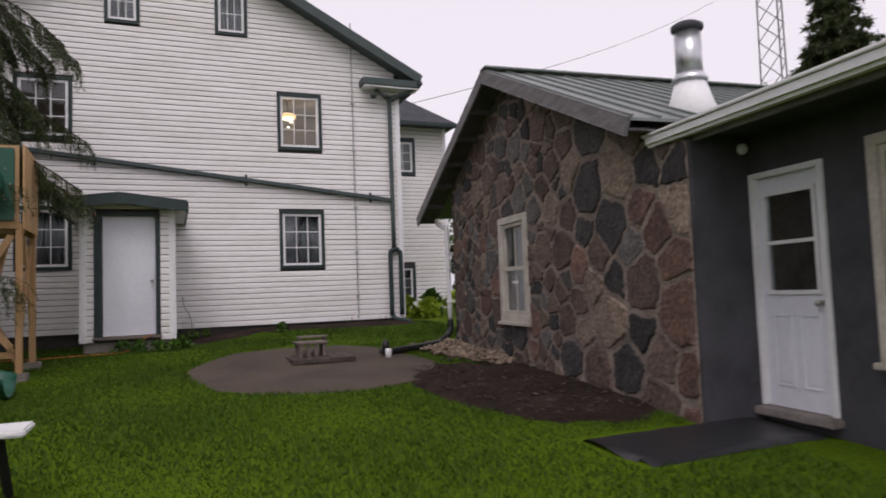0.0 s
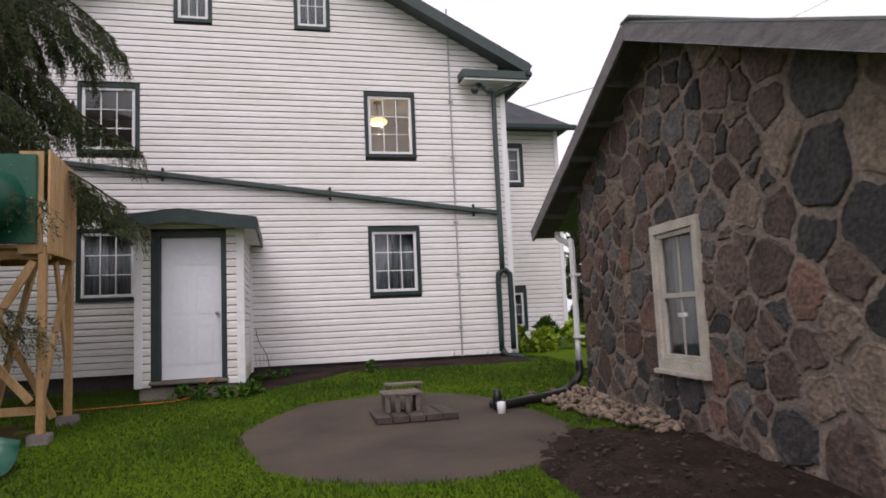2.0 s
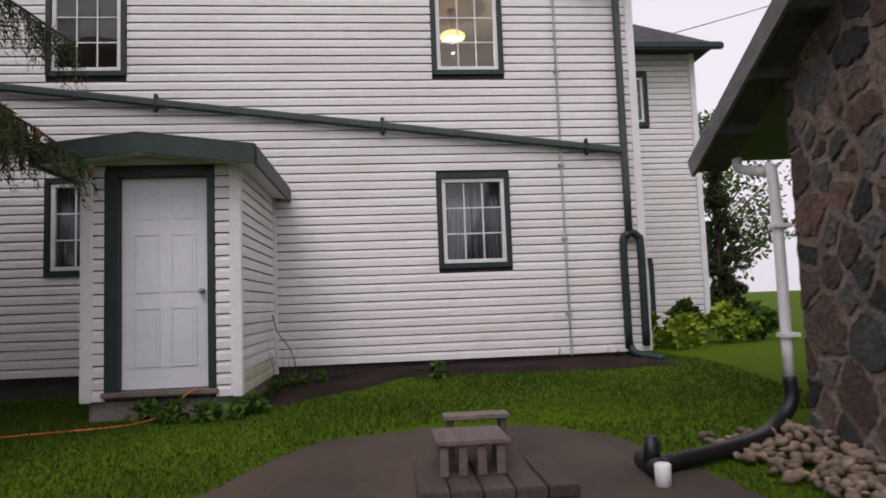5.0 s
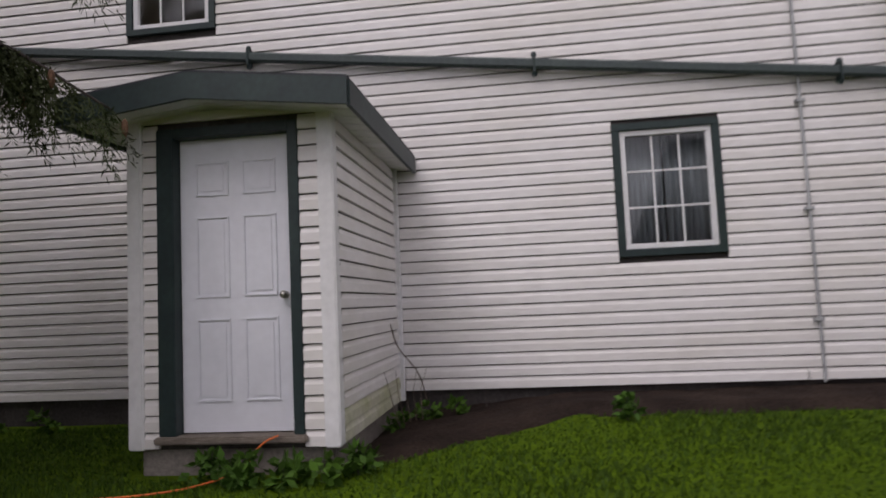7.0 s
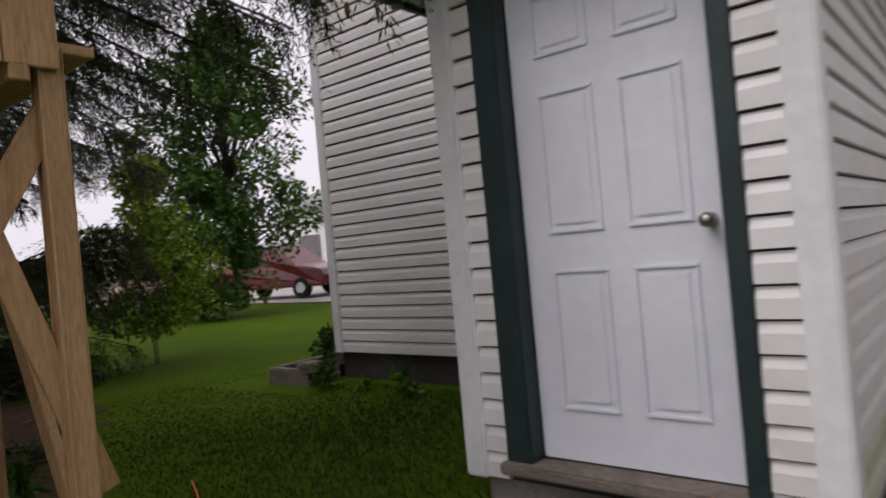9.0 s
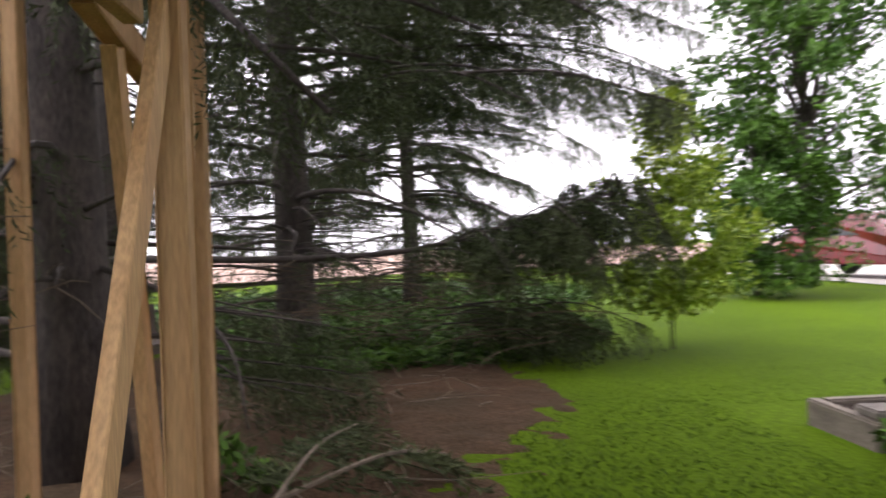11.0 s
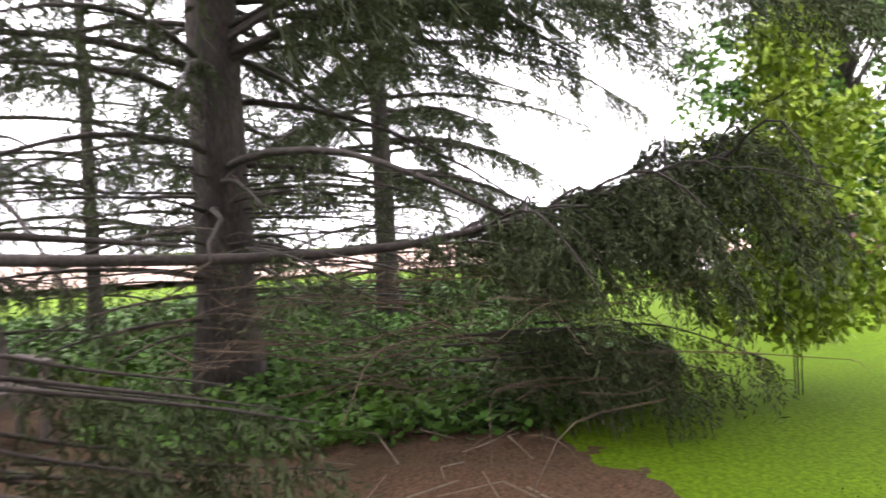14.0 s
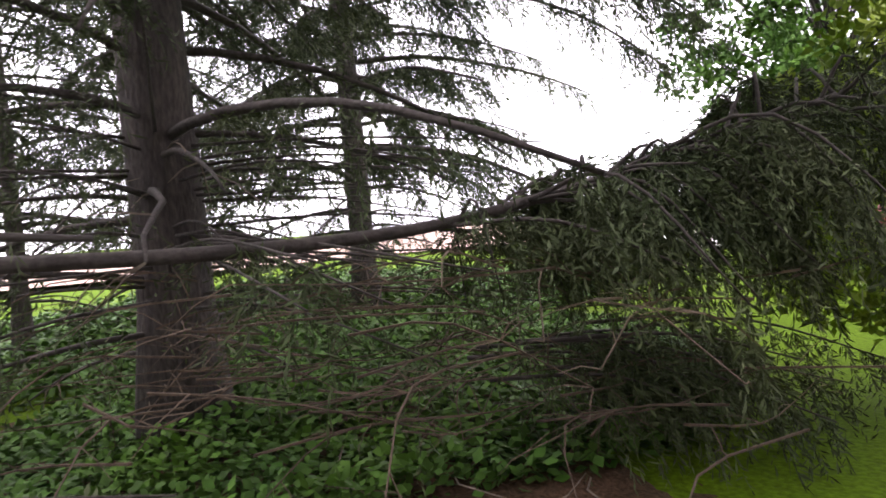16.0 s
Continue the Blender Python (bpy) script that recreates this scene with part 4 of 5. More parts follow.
# ---- garden seat under the spruces ----
seat_m = Matrix.Translation((-7.95, 9.65, ground_z(-7.95, 9.65) + 0.03)) @ Matrix.Rotation(radians(136), 4, "Z")
gseat = empty("garden_bench", "weathered grey slatted garden bench under the spruces", "bench", m=seat_m)
for k in range(5):
    part("seat_slat", box((-0.62, -0.02 - 0.105 * k, 0.385), (0.62, 0.075 - 0.105 * k, 0.415), 0.006), M_WOOD_OLD, gseat)
for k in range(10):
    x = -0.6 + k * 0.12
    bm = box((x, 0.05, 0.40), (x + 0.112, 0.078, 0.84 + 0.006 * (k % 3)), 0.006)
    bm.transform(Matrix.Rotation(radians(-9), 4, "X"))
    part("back_slat", bm, M_WOOD_OLD, gseat)
for z in (0.47, 0.74):
    bm = box((-0.6, 0.079, z), (0.6, 0.105, z + 0.07), 0.005)
    bm.transform(Matrix.Rotation(radians(-9), 4, "X"))
    part("back_rail", bm, M_WOOD_OLD, gseat)
for x in (-0.66, 0.58):
    part("arm", box((x - 0.01, -0.50, 0.58), (x + 0.09, 0.08, 0.612), 0.008), M_WOOD_OLD, gseat)
    for y in (-0.46, 0.0):
        part("leg", box((x + 0.01, y, -0.03), (x + 0.07, y + 0.07, 0.578), 0.006), M_WOOD_OLD, gseat)
part("front_rail", box((-0.58, -0.475, 0.31), (0.58, -0.447, 0.384), 0.005), M_WOOD_OLD, gseat)

# ---- foliage ----
rng = np.random.default_rng(5)


def clear_of_walk(p):
    """The gap along the footpath through the branches."""
    keep = ~((np.abs(p[:, 1] - 12.72) < 0.42) & (p[:, 0] > -5.0) & (p[:, 0] < 1.5) & (p[:, 2] > np.where(p[:, 0] < -4.3, 0.95, 0.8)) & (p[:, 2] < 1.68))
    return keep & ~((p[:, 1] > 15.5) & (p[:, 0] > -3.9) & (p[:, 0] < 6))


def blades(base, way, length, width, turn):
    """Thin pointed quads as arrays: base, direction, length, width, side direction."""
    side = np.cross(way, turn)
    side /= np.linalg.norm(side, axis=1)[:, None] + 1e-9
    w = (width / 2)[:, None] * side
    mid = base + way * (length * 0.45)[:, None]
    tip = base + way * length[:, None]
    v = np.stack([base, mid + w, tip, mid - w], 1).reshape(-1, 3)
    return v, np.arange(len(v)).reshape(-1, 4)


def unit(a):
    return a / (np.linalg.norm(a, axis=-1, keepdims=True) + 1e-9)


def from_arrays(name, v, f, mat, parent=None, label=""):
    me = bpy.data.meshes.new(name)
    me.vertices.add(len(v))
    me.vertices.foreach_set("co", np.asarray(v, dtype=np.float32).ravel())
    me.loops.add(f.size)
    me.loops.foreach_set("vertex_index", f.ravel().astype(np.int32))
    me.polygons.add(len(f))
    me.polygons.foreach_set("loop_start", (np.arange(len(f)) * f.shape[1]).astype(np.int32))
    me.update(calc_edges=True)
    me.materials.append(mat)
    ob = new(name, me)
    if parent:
        ob.parent = parent
    return tagged(ob, label)


def needles_on(lines, per_m, size, droop):
    """Needle sprays along side twigs that hang from each branch line."""
    bases, ways, turns = [], [], []
    for pts, dens in lines:
        pts = np.array(pts)
        seg = np.diff(pts, axis=0)
        L = np.linalg.norm(seg, axis=1).sum()
        n = max(4, int(L * per_m * dens))
        t = np.sort(rng.uniform(0.18, 1.0, n)) * (len(pts) - 1.001)
        i = t.astype(int)
        p = pts[i] + seg[i] * (t - i)[:, None]
        d = unit(seg[i])
        flat = unit(np.cross(d, (0, 0, 1.0)))
        sgn = rng.choice((-1.0, 1.0), n)[:, None]
        tw = unit(d * rng.uniform(0.2, 0.8, (n, 1)) + flat * sgn * rng.uniform(0.2, 1.0, (n, 1)) + np.array((0, 0, -1.0)) * rng.uniform(0.1, droop, (n, 1)))
        ln = rng.uniform(0.18, 0.55, n) * (1.15 - 0.5 * t / len(pts))
        k = 26
        s = np.linspace(0.05, 1, k)[None, :, None]
        q = p[:, None, :] + tw[:, None, :] * ln[:, None, None] * s + np.array((0, 0, -0.10)) * (s * s) * droop
        w = tw[:, None, :] + rng.normal(0, 0.55, (n, k, 3))
        bases.append(q.reshape(-1, 3))
        ways.append(unit(w.reshape(-1, 3)))
        turns.append(rng.normal(0, 1, (n * k, 3)))
    b, w, u = np.concatenate(bases), np.concatenate(ways), np.concatenate(turns)
    ok = clear_of_walk(b)
    b, w, u = b[ok], w[ok], u[ok]
    return blades(b, w, rng.uniform(0.6, 1.3, len(b)) * size, rng.uniform(0.7, 1.2, len(b)) * size * 0.17, u)


def branch_line(p0, az, length, rise, sag, steps=7):
    a = radians(az)
    d = np.array((math.cos(a), math.sin(a), 0))
    out = []
    for i in range(steps + 1):
        t = i / steps
        wig = 0.03 * length * noise.noise((p0[2] * 3 + t * 3, az * 0.1, 2.0))
        out.append(np.array(p0) + d * length * t + np.array((-d[1], d[0], 0)) * wig + np.array((0, 0, rise * t - sag * t * t)))
    return out


def spruce(label, x, y, height, radius, reach, whorls, seed, bare=2.2, low=0.5, top=9.0, dens=1.0, droop=1.2, extra=(), size=0.06, per_m=26, skip=None):
    random.seed(seed)
    g = ground_z(x, y)
    tree = empty("spruce_tree", label, "tree", "spruces in the yard")
    pts = [(x + 0.04 * math.sin(z * 0.6 + seed), y + 0.04 * math.cos(z * 0.5), z) for z in np.linspace(g - 0.1, g + height, 16)]
    rad = [radius * (1.35 if i == 0 else (1.0 - 0.9 * i / 15)) for i in range(16)]
    part("trunk", tube(pts, rad, 14), M_BARK, tree, "straight grey-brown spruce trunk", True)
    limbs, dead, lines = bmesh.new(), bmesh.new(), []
    z = g + low
    while z < g + top:
        for k in range(whorls):
            az = random.uniform(0, 360)
            if skip and skip(az % 360, z - g):
                continue
            zz = z + random.uniform(-0.15, 0.15)
            room = max(0.15, 1 - (zz - g) / height)
            ln = reach * room * random.uniform(0.65, 1.1)
            dry = (zz - g) < bare
            if dry:
                ln *= random.uniform(0.3, 0.7)
            ln_pts = branch_line((x, y, zz), az, ln, random.uniform(0.0, 0.25) * ln, random.uniform(0.15, 0.45) * ln)
            r0 = 0.012 + 0.009 * ln
            arr = np.array(ln_pts)
            if not clear_of_walk(arr).all():
                ln_pts = ln_pts[:max(2, int(np.argmin(clear_of_walk(arr))))]
            tube(ln_pts, [r0 * (1 - 0.85 * i / len(ln_pts)) for i in range(len(ln_pts))], 5, limbs)
            if dry:
                for j in range(5):
                    i = random.randint(1, len(ln_pts) - 1)
                    q = Vector(ln_pts[i])
                    e = q + Vector((random.uniform(-0.3, 0.3), random.uniform(-0.3, 0.3), random.uniform(-0.2, 0.1)))
                    if clear_of_walk(np.array([e])).all():
                        tube([q, (q + e) / 2 + Vector((0, 0, 0.02)), e], [0.006, 0.004, 0.002], 4, dead)
                if random.random() < 0.45:
                    lines.append((ln_pts, dens * 0.35))
            else:
                lines.append((ln_pts, dens))
        z += random.uniform(0.28, 0.45)
    for p in extra:
        tube(p[0], [p[1] * (1 - 0.8 * i / len(p[0])) for i in range(len(p[0]))], 7, limbs)
        if p[2]:
            lines.append(([np.array(q) for q in p[0]], p[2]))
    tagged(part("branchwork", limbs, M_LIMB, tree, "dark drooping branches", True), kind="stuff")
    if len(dead.verts):
        tagged(part("dead_twig_work", dead, M_TWIG, tree, "bare pale twigs"), kind="stuff")
    else:
        dead.free()
    if lines:
        v, f = needles_on(lines, per_m, size, droop)
        tagged(from_arrays("needles", v, f, M_NEEDLE, tree, "hanging dark green needle sprays"), kind="stuff")
    return tree


# boughs of the tall spruce that reach over the lawn, high up
random.seed(15)
high = []
for k in range(44):
    z0, a, ln = random.uniform(2.7, 5.2), radians(random.uniform(50, 112)), random.uniform(2.6, 4.9)
    dx, dy = math.cos(a) * ln, math.sin(a) * ln
    high.append((bend([(-8.55, 11.55, z0), (-8.55 + dx * 0.4, 11.55 + dy * 0.4, z0 + 0.25), (-8.55 + dx * 0.75, 11.55 + dy * 0.75, z0 + 0.1), (-8.55 + dx, 11.55 + dy, z0 - 0.35)], 4), 0.028, 1.7))
# bare, layered lower branches
low_dry = []
for k in range(34):
    z0, a, ln = random.uniform(0.65, 2.0), radians(random.uniform(-60, 130)), random.uniform(1.0, 2.9)
    dx, dy = math.cos(a) * ln, math.sin(a) * ln
    low_dry.append((bend([(-8.55, 11.55, z0), (-8.55 + dx * 0.5, 11.55 + dy * 0.5, z0 + random.uniform(-0.05, 0.06)), (-8.55 + dx, 11.55 + dy, z0 - random.uniform(-0.05, 0.3))], 4), 0.013, 0.3 if k % 3 == 0 else 0))
spruce("tall spruce with a bare lower trunk amid groundcover", -8.55, 11.55, 15, 0.25, 3.4, 5, 11, bare=1.9, low=0.7, top=8.0, dens=0.65, droop=1.6, extra=high + low_dry)
limb = bend([(-9.8, 8.95, 1.25), (-8.4, 9.5, 1.28), (-7.5, 10.2, 1.28), (-7.2, 11.0, 1.25), (-7.05, 12.0, 1.23), (-6.98, 12.9, 1.27), (-6.95, 13.6, 1.40), (-6.95, 14.3, 1.58), (-6.95, 15.0, 1.78)], 5)
# side boughs hanging in a dense curtain from the outer half of the limb
random.seed(29)
drapes = []
for k in range(58):
    t = random.uniform(0.0, 1.0)
    y0 = 13.0 + 2.1 * t
    z0 = 1.27 + 0.24 * max(0.0, y0 - 12.95) - 0.02
    side, fwd = random.choice((-1, 1)) * random.uniform(0.1, 0.9), random.uniform(0.1, 0.9)
    lift = random.uniform(-0.05, 0.22) * (0.4 + t)
    fall = random.uniform(-0.1, 0.5) + 0.4 * t * random.random()
    drapes.append((bend([(-6.96, y0, z0), (-6.96 + side * 0.5, y0 + fwd * 0.5, z0 + lift), (-6.96 + side, y0 + fwd, z0 - fall)], 4), 0.012, random.uniform(0.7, 2.4)))
for k in range(11):
    y0 = random.uniform(13.2, 14.3)
    x0, z0 = random.uniform(-8.2, -7.0), random.uniform(0.5, 0.72)
    drapes.append((bend([(x0, y0, z0), (x0 + 0.3, y0 + 0.5, z0 + 0.03), (x0 + random.uniform(0.2, 0.7), y0 + random.uniform(0.8, 1.3), z0 - random.uniform(0.05, 0.25))], 4), 0.012, 1.6))
# brown leafless twigs under the limb
dry = []
for k in range(90):
    x0, y0, z0 = random.uniform(-7.9, -6.3), random.uniform(11.7, 14.4), random.uniform(0.35, 1.12)
    a, ln = radians(random.uniform(40, 140) + random.choice((0, 180))), random.uniform(0.5, 1.3)
    dry.append([(x0, y0, z0), (x0 + 0.5 * ln * math.cos(a), y0 + 0.5 * ln * math.sin(a), z0 + random.uniform(-0.08, 0.08)), (x0 + ln * math.cos(a + 0.4), y0 + ln * math.sin(a + 0.4), z0 + random.uniform(-0.25, 0.15))])
limb_tree = spruce("spruce trunk with dry branches beside the garden bench", -9.9, 8.9, 14, 0.22, 3.0, 4, 23, bare=1.7, low=0.7, top=7.5, dens=0.6,
                   extra=[(limb, 0.055, 0.0), (limb[24:], 0.02, 1.6)] + drapes)
tangle = bmesh.new()
for c in dry:
    c = bend(c, 3)
    tube(c, [0.0065 * (1 - 0.75 * i / len(c)) for i in range(len(c))], 4, tangle)
    for k in range(6):
        q = c[random.randint(1, len(c) - 1)]
        e = q + Vector((random.uniform(-0.2, 0.2), random.uniform(-0.25, 0.25), random.uniform(-0.14, 0.12)))
        tube([q, (q + e) / 2 + Vector((0, 0, 0.015)), e], [0.0032, 0.0022, 0.0012], 3, tangle)
tagged(part("dry_branchwork", tangle, M_DRY, limb_tree, "brown leafless twigs under the limb"), kind="stuff")
over = []
random.seed(18)
for k in range(38):
    tx, ty, tz = random.uniform(-2.3, -0.2), random.uniform(11.6, 13.6), random.uniform(2.4, 5.2)
    over.append((bend([(-4.6, 10.85, tz + random.uniform(0.5, 1.2)), (-3.2, (10.85 + ty) / 2 + 0.2, tz + 1.0), ((-2.2 + tx) / 2, ty - 0.2, tz + 0.55), (tx, ty, tz)], 4), 0.03, 2.0))
for k in range(26):
    tx, ty, tz = random.uniform(-4.2, -2.4), random.uniform(13.3, 14.7), random.uniform(2.6, 5.2)
    over.append((bend([(-4.6, 10.85, tz + random.uniform(0.4, 1.0)), ((-4.6 + tx) / 2, 12.2, tz + 0.9), (tx, ty, tz)], 5), 0.03, 1.8))
near_low = []
for k in range(13):
    tx, ty, tz = random.uniform(-5.9, -4.5), random.uniform(11.9, 12.65), random.uniform(0.3, 0.82)
    near_low.append((bend([(-4.85, 10.85, tz + 0.2), ((-4.85 + tx) / 2, 11.35, tz + 0.22), (tx * 0.8 - 4.75 * 0.2, ty - 0.4, tz + 0.1), (tx, ty, tz)], 4)[5:], 0.009, random.uniform(0.7, 1.5)))
# sprays that hang over the footpath
for k in range(4):
    tx, ty, tz = random.uniform(-4.4, -3.8), random.uniform(12.35, 13.15), random.uniform(1.8, 2.15)
    near_low.append((bend([(-4.75, 10.9, tz + 0.6), (-4.55, 11.7, tz + 0.5), ((tx - 4.5) / 2, ty - 0.5, tz + 0.25), (tx, ty, tz)], 4), 0.009, 0.6))
# boughs that droop before the slide and the tower's post
for k in range(13):
    tx, ty, tz = random.uniform(-2.7, -1.65), random.uniform(9.35, 10.1), random.uniform(0.85, 2.2)
    near_low.append((bend([(-4.6, 10.6, tz + 0.7), (-3.7, 9.95, tz + 0.6), ((tx - 3.2) / 2, ty, tz + 0.3), (tx, ty, tz)], 4), 0.016, 1.8))
for tz in (1.15, 1.3, 2.5):
    near_low.append((bend([(-4.6, 10.7, tz + 0.5), (-3.2, 10.9, tz + 0.45), (-1.9, 11.0, tz + 0.25), (-0.95, 11.12, tz)], 4), 0.012, 1.1))
pale = over + near_low + [(bend([(-4.75, 10.95, 1.25), (-4.3, 11.6, 1.05), (-3.9, 12.0, 0.8), (-3.6, 12.15, 0.45)], 4), 0.022, 0), (bend([(-4.8, 10.9, 1.4), (-5.0, 11.6, 1.35), (-5.4, 12.1, 1.3)], 4), 0.022, 0),
        (bend([(-4.8, 10.9, 0.9), (-4.6, 11.5, 0.75), (-4.7, 12.0, 0.4)], 4), 0.018, 0), (bend([(-4.7, 10.9, 1.6), (-4.1, 11.4, 1.65), (-3.7, 11.6, 1.6)], 4), 0.02, 0)]
big_spruce = spruce("large spruce whose boughs hang over the play tower", -4.75, 10.75, 15, 0.26, 4.4, 5, 37, bare=2.4, low=0.8, top=7.0, dens=1.0, droop=1.6, extra=pale,
       skip=lambda az, z: 90 < az < 200 and z < 3.0)
cone_me = None
random.seed(44)
for k in range(70):
    p = random.choice(over)[0]
    q = Vector(p[random.randint(len(p) // 2, len(p) - 1)]) + Vector((random.uniform(-0.2, 0.2), random.uniform(-0.2, 0.2), -0.05))
    if cone_me is None:
        first = part("cone", tube([(0, 0, 0), (0, 0, -0.02), (0, 0, -0.07), (0, 0, -0.12)], [0.008, 0.02, 0.022, 0.008], 8), material("brown_cone", (0.16, 0.085, 0.045), 0.8, fine=120, amount=0.4, bump=0.6), big_spruce, "hanging brown cones", True)
        cone_me, ob = first.data, first
    else:
        ob = new("cone", cone_me)
        ob.parent = big_spruce
    ob.location = q
spruce("slender spruce trunk further back among the trees", -13.4, 8.7, 13, 0.12, 3.0, 4, 53, bare=1.6, low=0.9, top=7.5, dens=0.7, per_m=20, size=0.08)
spruce("spruce in the back row towards the field", -12.6, 13.0, 13, 0.17, 3.8, 6, 59, bare=1.8, low=0.9, top=8.5, dens=1.5, per_m=20, size=0.08)
spruce("tall dark spruce standing far behind the stone building", 34, 25.4, 17.5, 0.4, 7.5, 8, 61, bare=0.0, low=3, top=16.8, dens=0.7, droop=0.8, size=0.4, per_m=8)
spruce("dense spruce beyond the play tower", -7.0, 6.9, 13, 0.24, 3.4, 6, 71, bare=0.9, low=0.5, top=7.5, dens=1.3, per_m=20, size=0.09)
spruce("dense spruce closing the row behind the bench", -11.2, 6.6, 13, 0.22, 3.3, 5, 73, bare=0.9, low=0.5, top=7.5, dens=1.2, per_m=18, size=0.1)
spruce("spruce at the rear of the row of trees", -15.5, 10.3, 14, 0.22, 3.2, 4, 67, bare=1.5, low=0.9, top=7.0, dens=0.6, size=0.14, per_m=10)


def leaves(centres, radii, count, size, squash=0.8):
    """Leaf quads over the shells of many small clumps."""
    c, r = np.array(centres), np.array(radii)
    i = rng.integers(0, len(c), count)
    d = unit(rng.normal(0, 1, (count, 3)))
    p = c[i] + d * (r[i] * rng.uniform(0.3, 1.0, count) ** 0.5)[:, None] * np.array((1, 1, squash))
    w = unit(d + rng.normal(0, 0.8, (count, 3)))
    ok = clear_of_walk(p)
    p, w, n = p[ok], w[ok], int(ok.sum())
    return blades(p, w, rng.uniform(0.6, 1.3, n) * size, rng.uniform(0.6, 1.1, n) * size * 0.7, rng.normal(0, 1, (n, 3)))


def broadleaf(name, label, x, y, height, spread, trunk, mat, seed, count=9000, size=0.14, clumps=60, low=0.25, category="tree", stems=1):
    random.seed(seed)
    g = ground_z(x, y)
    tree = empty(name, label, category)
    wood = bmesh.new()
    cs, rs = [], []
    for s in range(stems):
        ox, oy = (random.uniform(-0.3, 0.3) * spread * 0.3 * (stems > 1) for _ in range(2))
        tube([(x + ox, y + oy, g - 0.05), (x + ox * 1.2, y + oy * 1.2, g + height * 0.35), (x + ox * 2, y + oy * 2, g + height * 0.85)], [trunk, trunk * 0.8, trunk * 0.2], 8, wood)
    for k in range(clumps):
        t = random.uniform(low, 1.0)
        a = random.uniform(0, math.tau)
        bulge = math.sin(math.pi * min(0.98, (t - low) / (1 - low) * 0.8 + 0.18))
        rr = spread * bulge * random.uniform(0.2, 1.0)
        c = (x + rr * math.cos(a), y + rr * math.sin(a), g + height * t)
        cs.append(c)
        rs.append(random.uniform(0.12, 0.3) * spread)
        z0 = g + height * max(0.12, t * 0.62)
        tube([(x, y, z0), ((x + c[0]) / 2, (y + c[1]) / 2, (z0 + c[2]) / 2 + 0.1), c], [trunk * 0.35, trunk * 0.2, trunk * 0.06], 5, wood)
    part("trunk", wood, M_BARK, tree, "trunk with spreading limbs", True)
    v, f = leaves(cs, rs, count, size)
    tagged(from_arrays("crown", v, f, mat, tree, "leafy crown with gaps"), kind="stuff")
    return tree


broadleaf("lawn_tree", "young broadleaf tree with a thin trunk on the lawn", -15.0, 22.0, 8.0, 2.9, 0.11, M_LEAF, 3, 16000, 0.16, 90, 0.22)
broadleaf("shrub", "shrub rising behind the limb, yellow-green leaves coloured bright as if lit", -7.4, 15.8, 2.7, 0.85, 0.005, M_LIME, 7, 11000, 0.07, 90, 0.17, "shrub", 4)
broadleaf("lawn_tree", "round leafy tree beyond the spruces", -13.5, 20.0, 3.6, 1.9, 0.08, M_LEAF, 9, 12000, 0.13, 70, 0.1)
broadleaf("yard_tree", "sparse tree beyond the house wing", 16, 33, 8, 3.0, 0.14, M_LEAF, 12, 5000, 0.2, 60, 0.2)
broadleaf("column_shrub", "tall narrow dark evergreen by the house wing", 9.6, 21.0, 3.4, 0.55, 0.05, M_NEEDLE, 13, 9000, 0.09, 60, 0.03, "shrub")
for k, (x, y, h) in enumerate(((6.5, 17.6, 0.5), (7.3, 17.9, 0.6), (8.1, 18.0, 0.55), (8.8, 18.2, 0.6), (7.0, 17.2, 0.4))):
    broadleaf("garden_plant", "low leafy green plant at the foot of the wing", x, y, h, 0.42, 0.012, M_LEAF if k % 2 else M_LIME, 20 + k, 900, 0.13, 16, 0.2, "plant", 3)
for k, (x, y) in enumerate(((0.35, 13.52), (0.62, 13.5), (0.86, 13.55), (1.02, 13.75), (0.12, 13.55))):
    broadleaf("weed_clump", "low lobed green weeds along the porch base", x, y, 0.16, 0.17, 0.004, M_LEAF, 30 + k, 120, 0.085, 10, 0.25, "weed", 3)
for k, (x, y) in enumerate(((1.25, 15.35), (1.5, 15.5), (1.75, 15.6), (1.15, 15.55), (4.55, 15.6), (5.2, 15.62), (5.3, 15.55), (2.9, 14.75), (1.05, 15.0))):
    broadleaf("weed_clump", "small weeds growing in the soil strip", x, y, 0.17, 0.12, 0.003, M_LEAF, 40 + k, 110, 0.07, 9, 0.25, "weed", 3)
broadleaf("planter_plant", "green plants growing in the corner planter", -4.1, 15.95, 0.45, 0.18, 0.01, M_LEAF, 60, 300, 0.07, 14, 0.4, "plant", 3)
for k, (x, y) in enumerate(((-3.55, 15.45), (-3.1, 15.55), (-2.6, 15.5))):
    broadleaf("weed_clump", "weeds along the house foundation", x, y, 0.2, 0.2, 0.004, M_LEAF, 70 + k, 150, 0.08, 12, 0.15, "weed", 3)
stem = empty("bare_stem", "bare brown stems leaning on the porch corner", "dead plant")
part("stem", tube(bend([(1.25, 15.35, 0.3), (1.2, 15.2, 0.6), (1.08, 14.95, 0.85), (1.04, 14.85, 1.05)]), [0.006] * 19, 5), M_TWIG, stem)
for k in range(5):
    part("stem", tube([(1.1 + 0.04 * k, 14.75 + 0.05 * k, 0.25), (1.05 + 0.05 * k, 14.7 + 0.07 * k, 0.5), (1.02 + 0.07 * k, 14.65 + 0.1 * k, 0.68)], [0.004, 0.003, 0.002], 4), M_TWIG, stem)

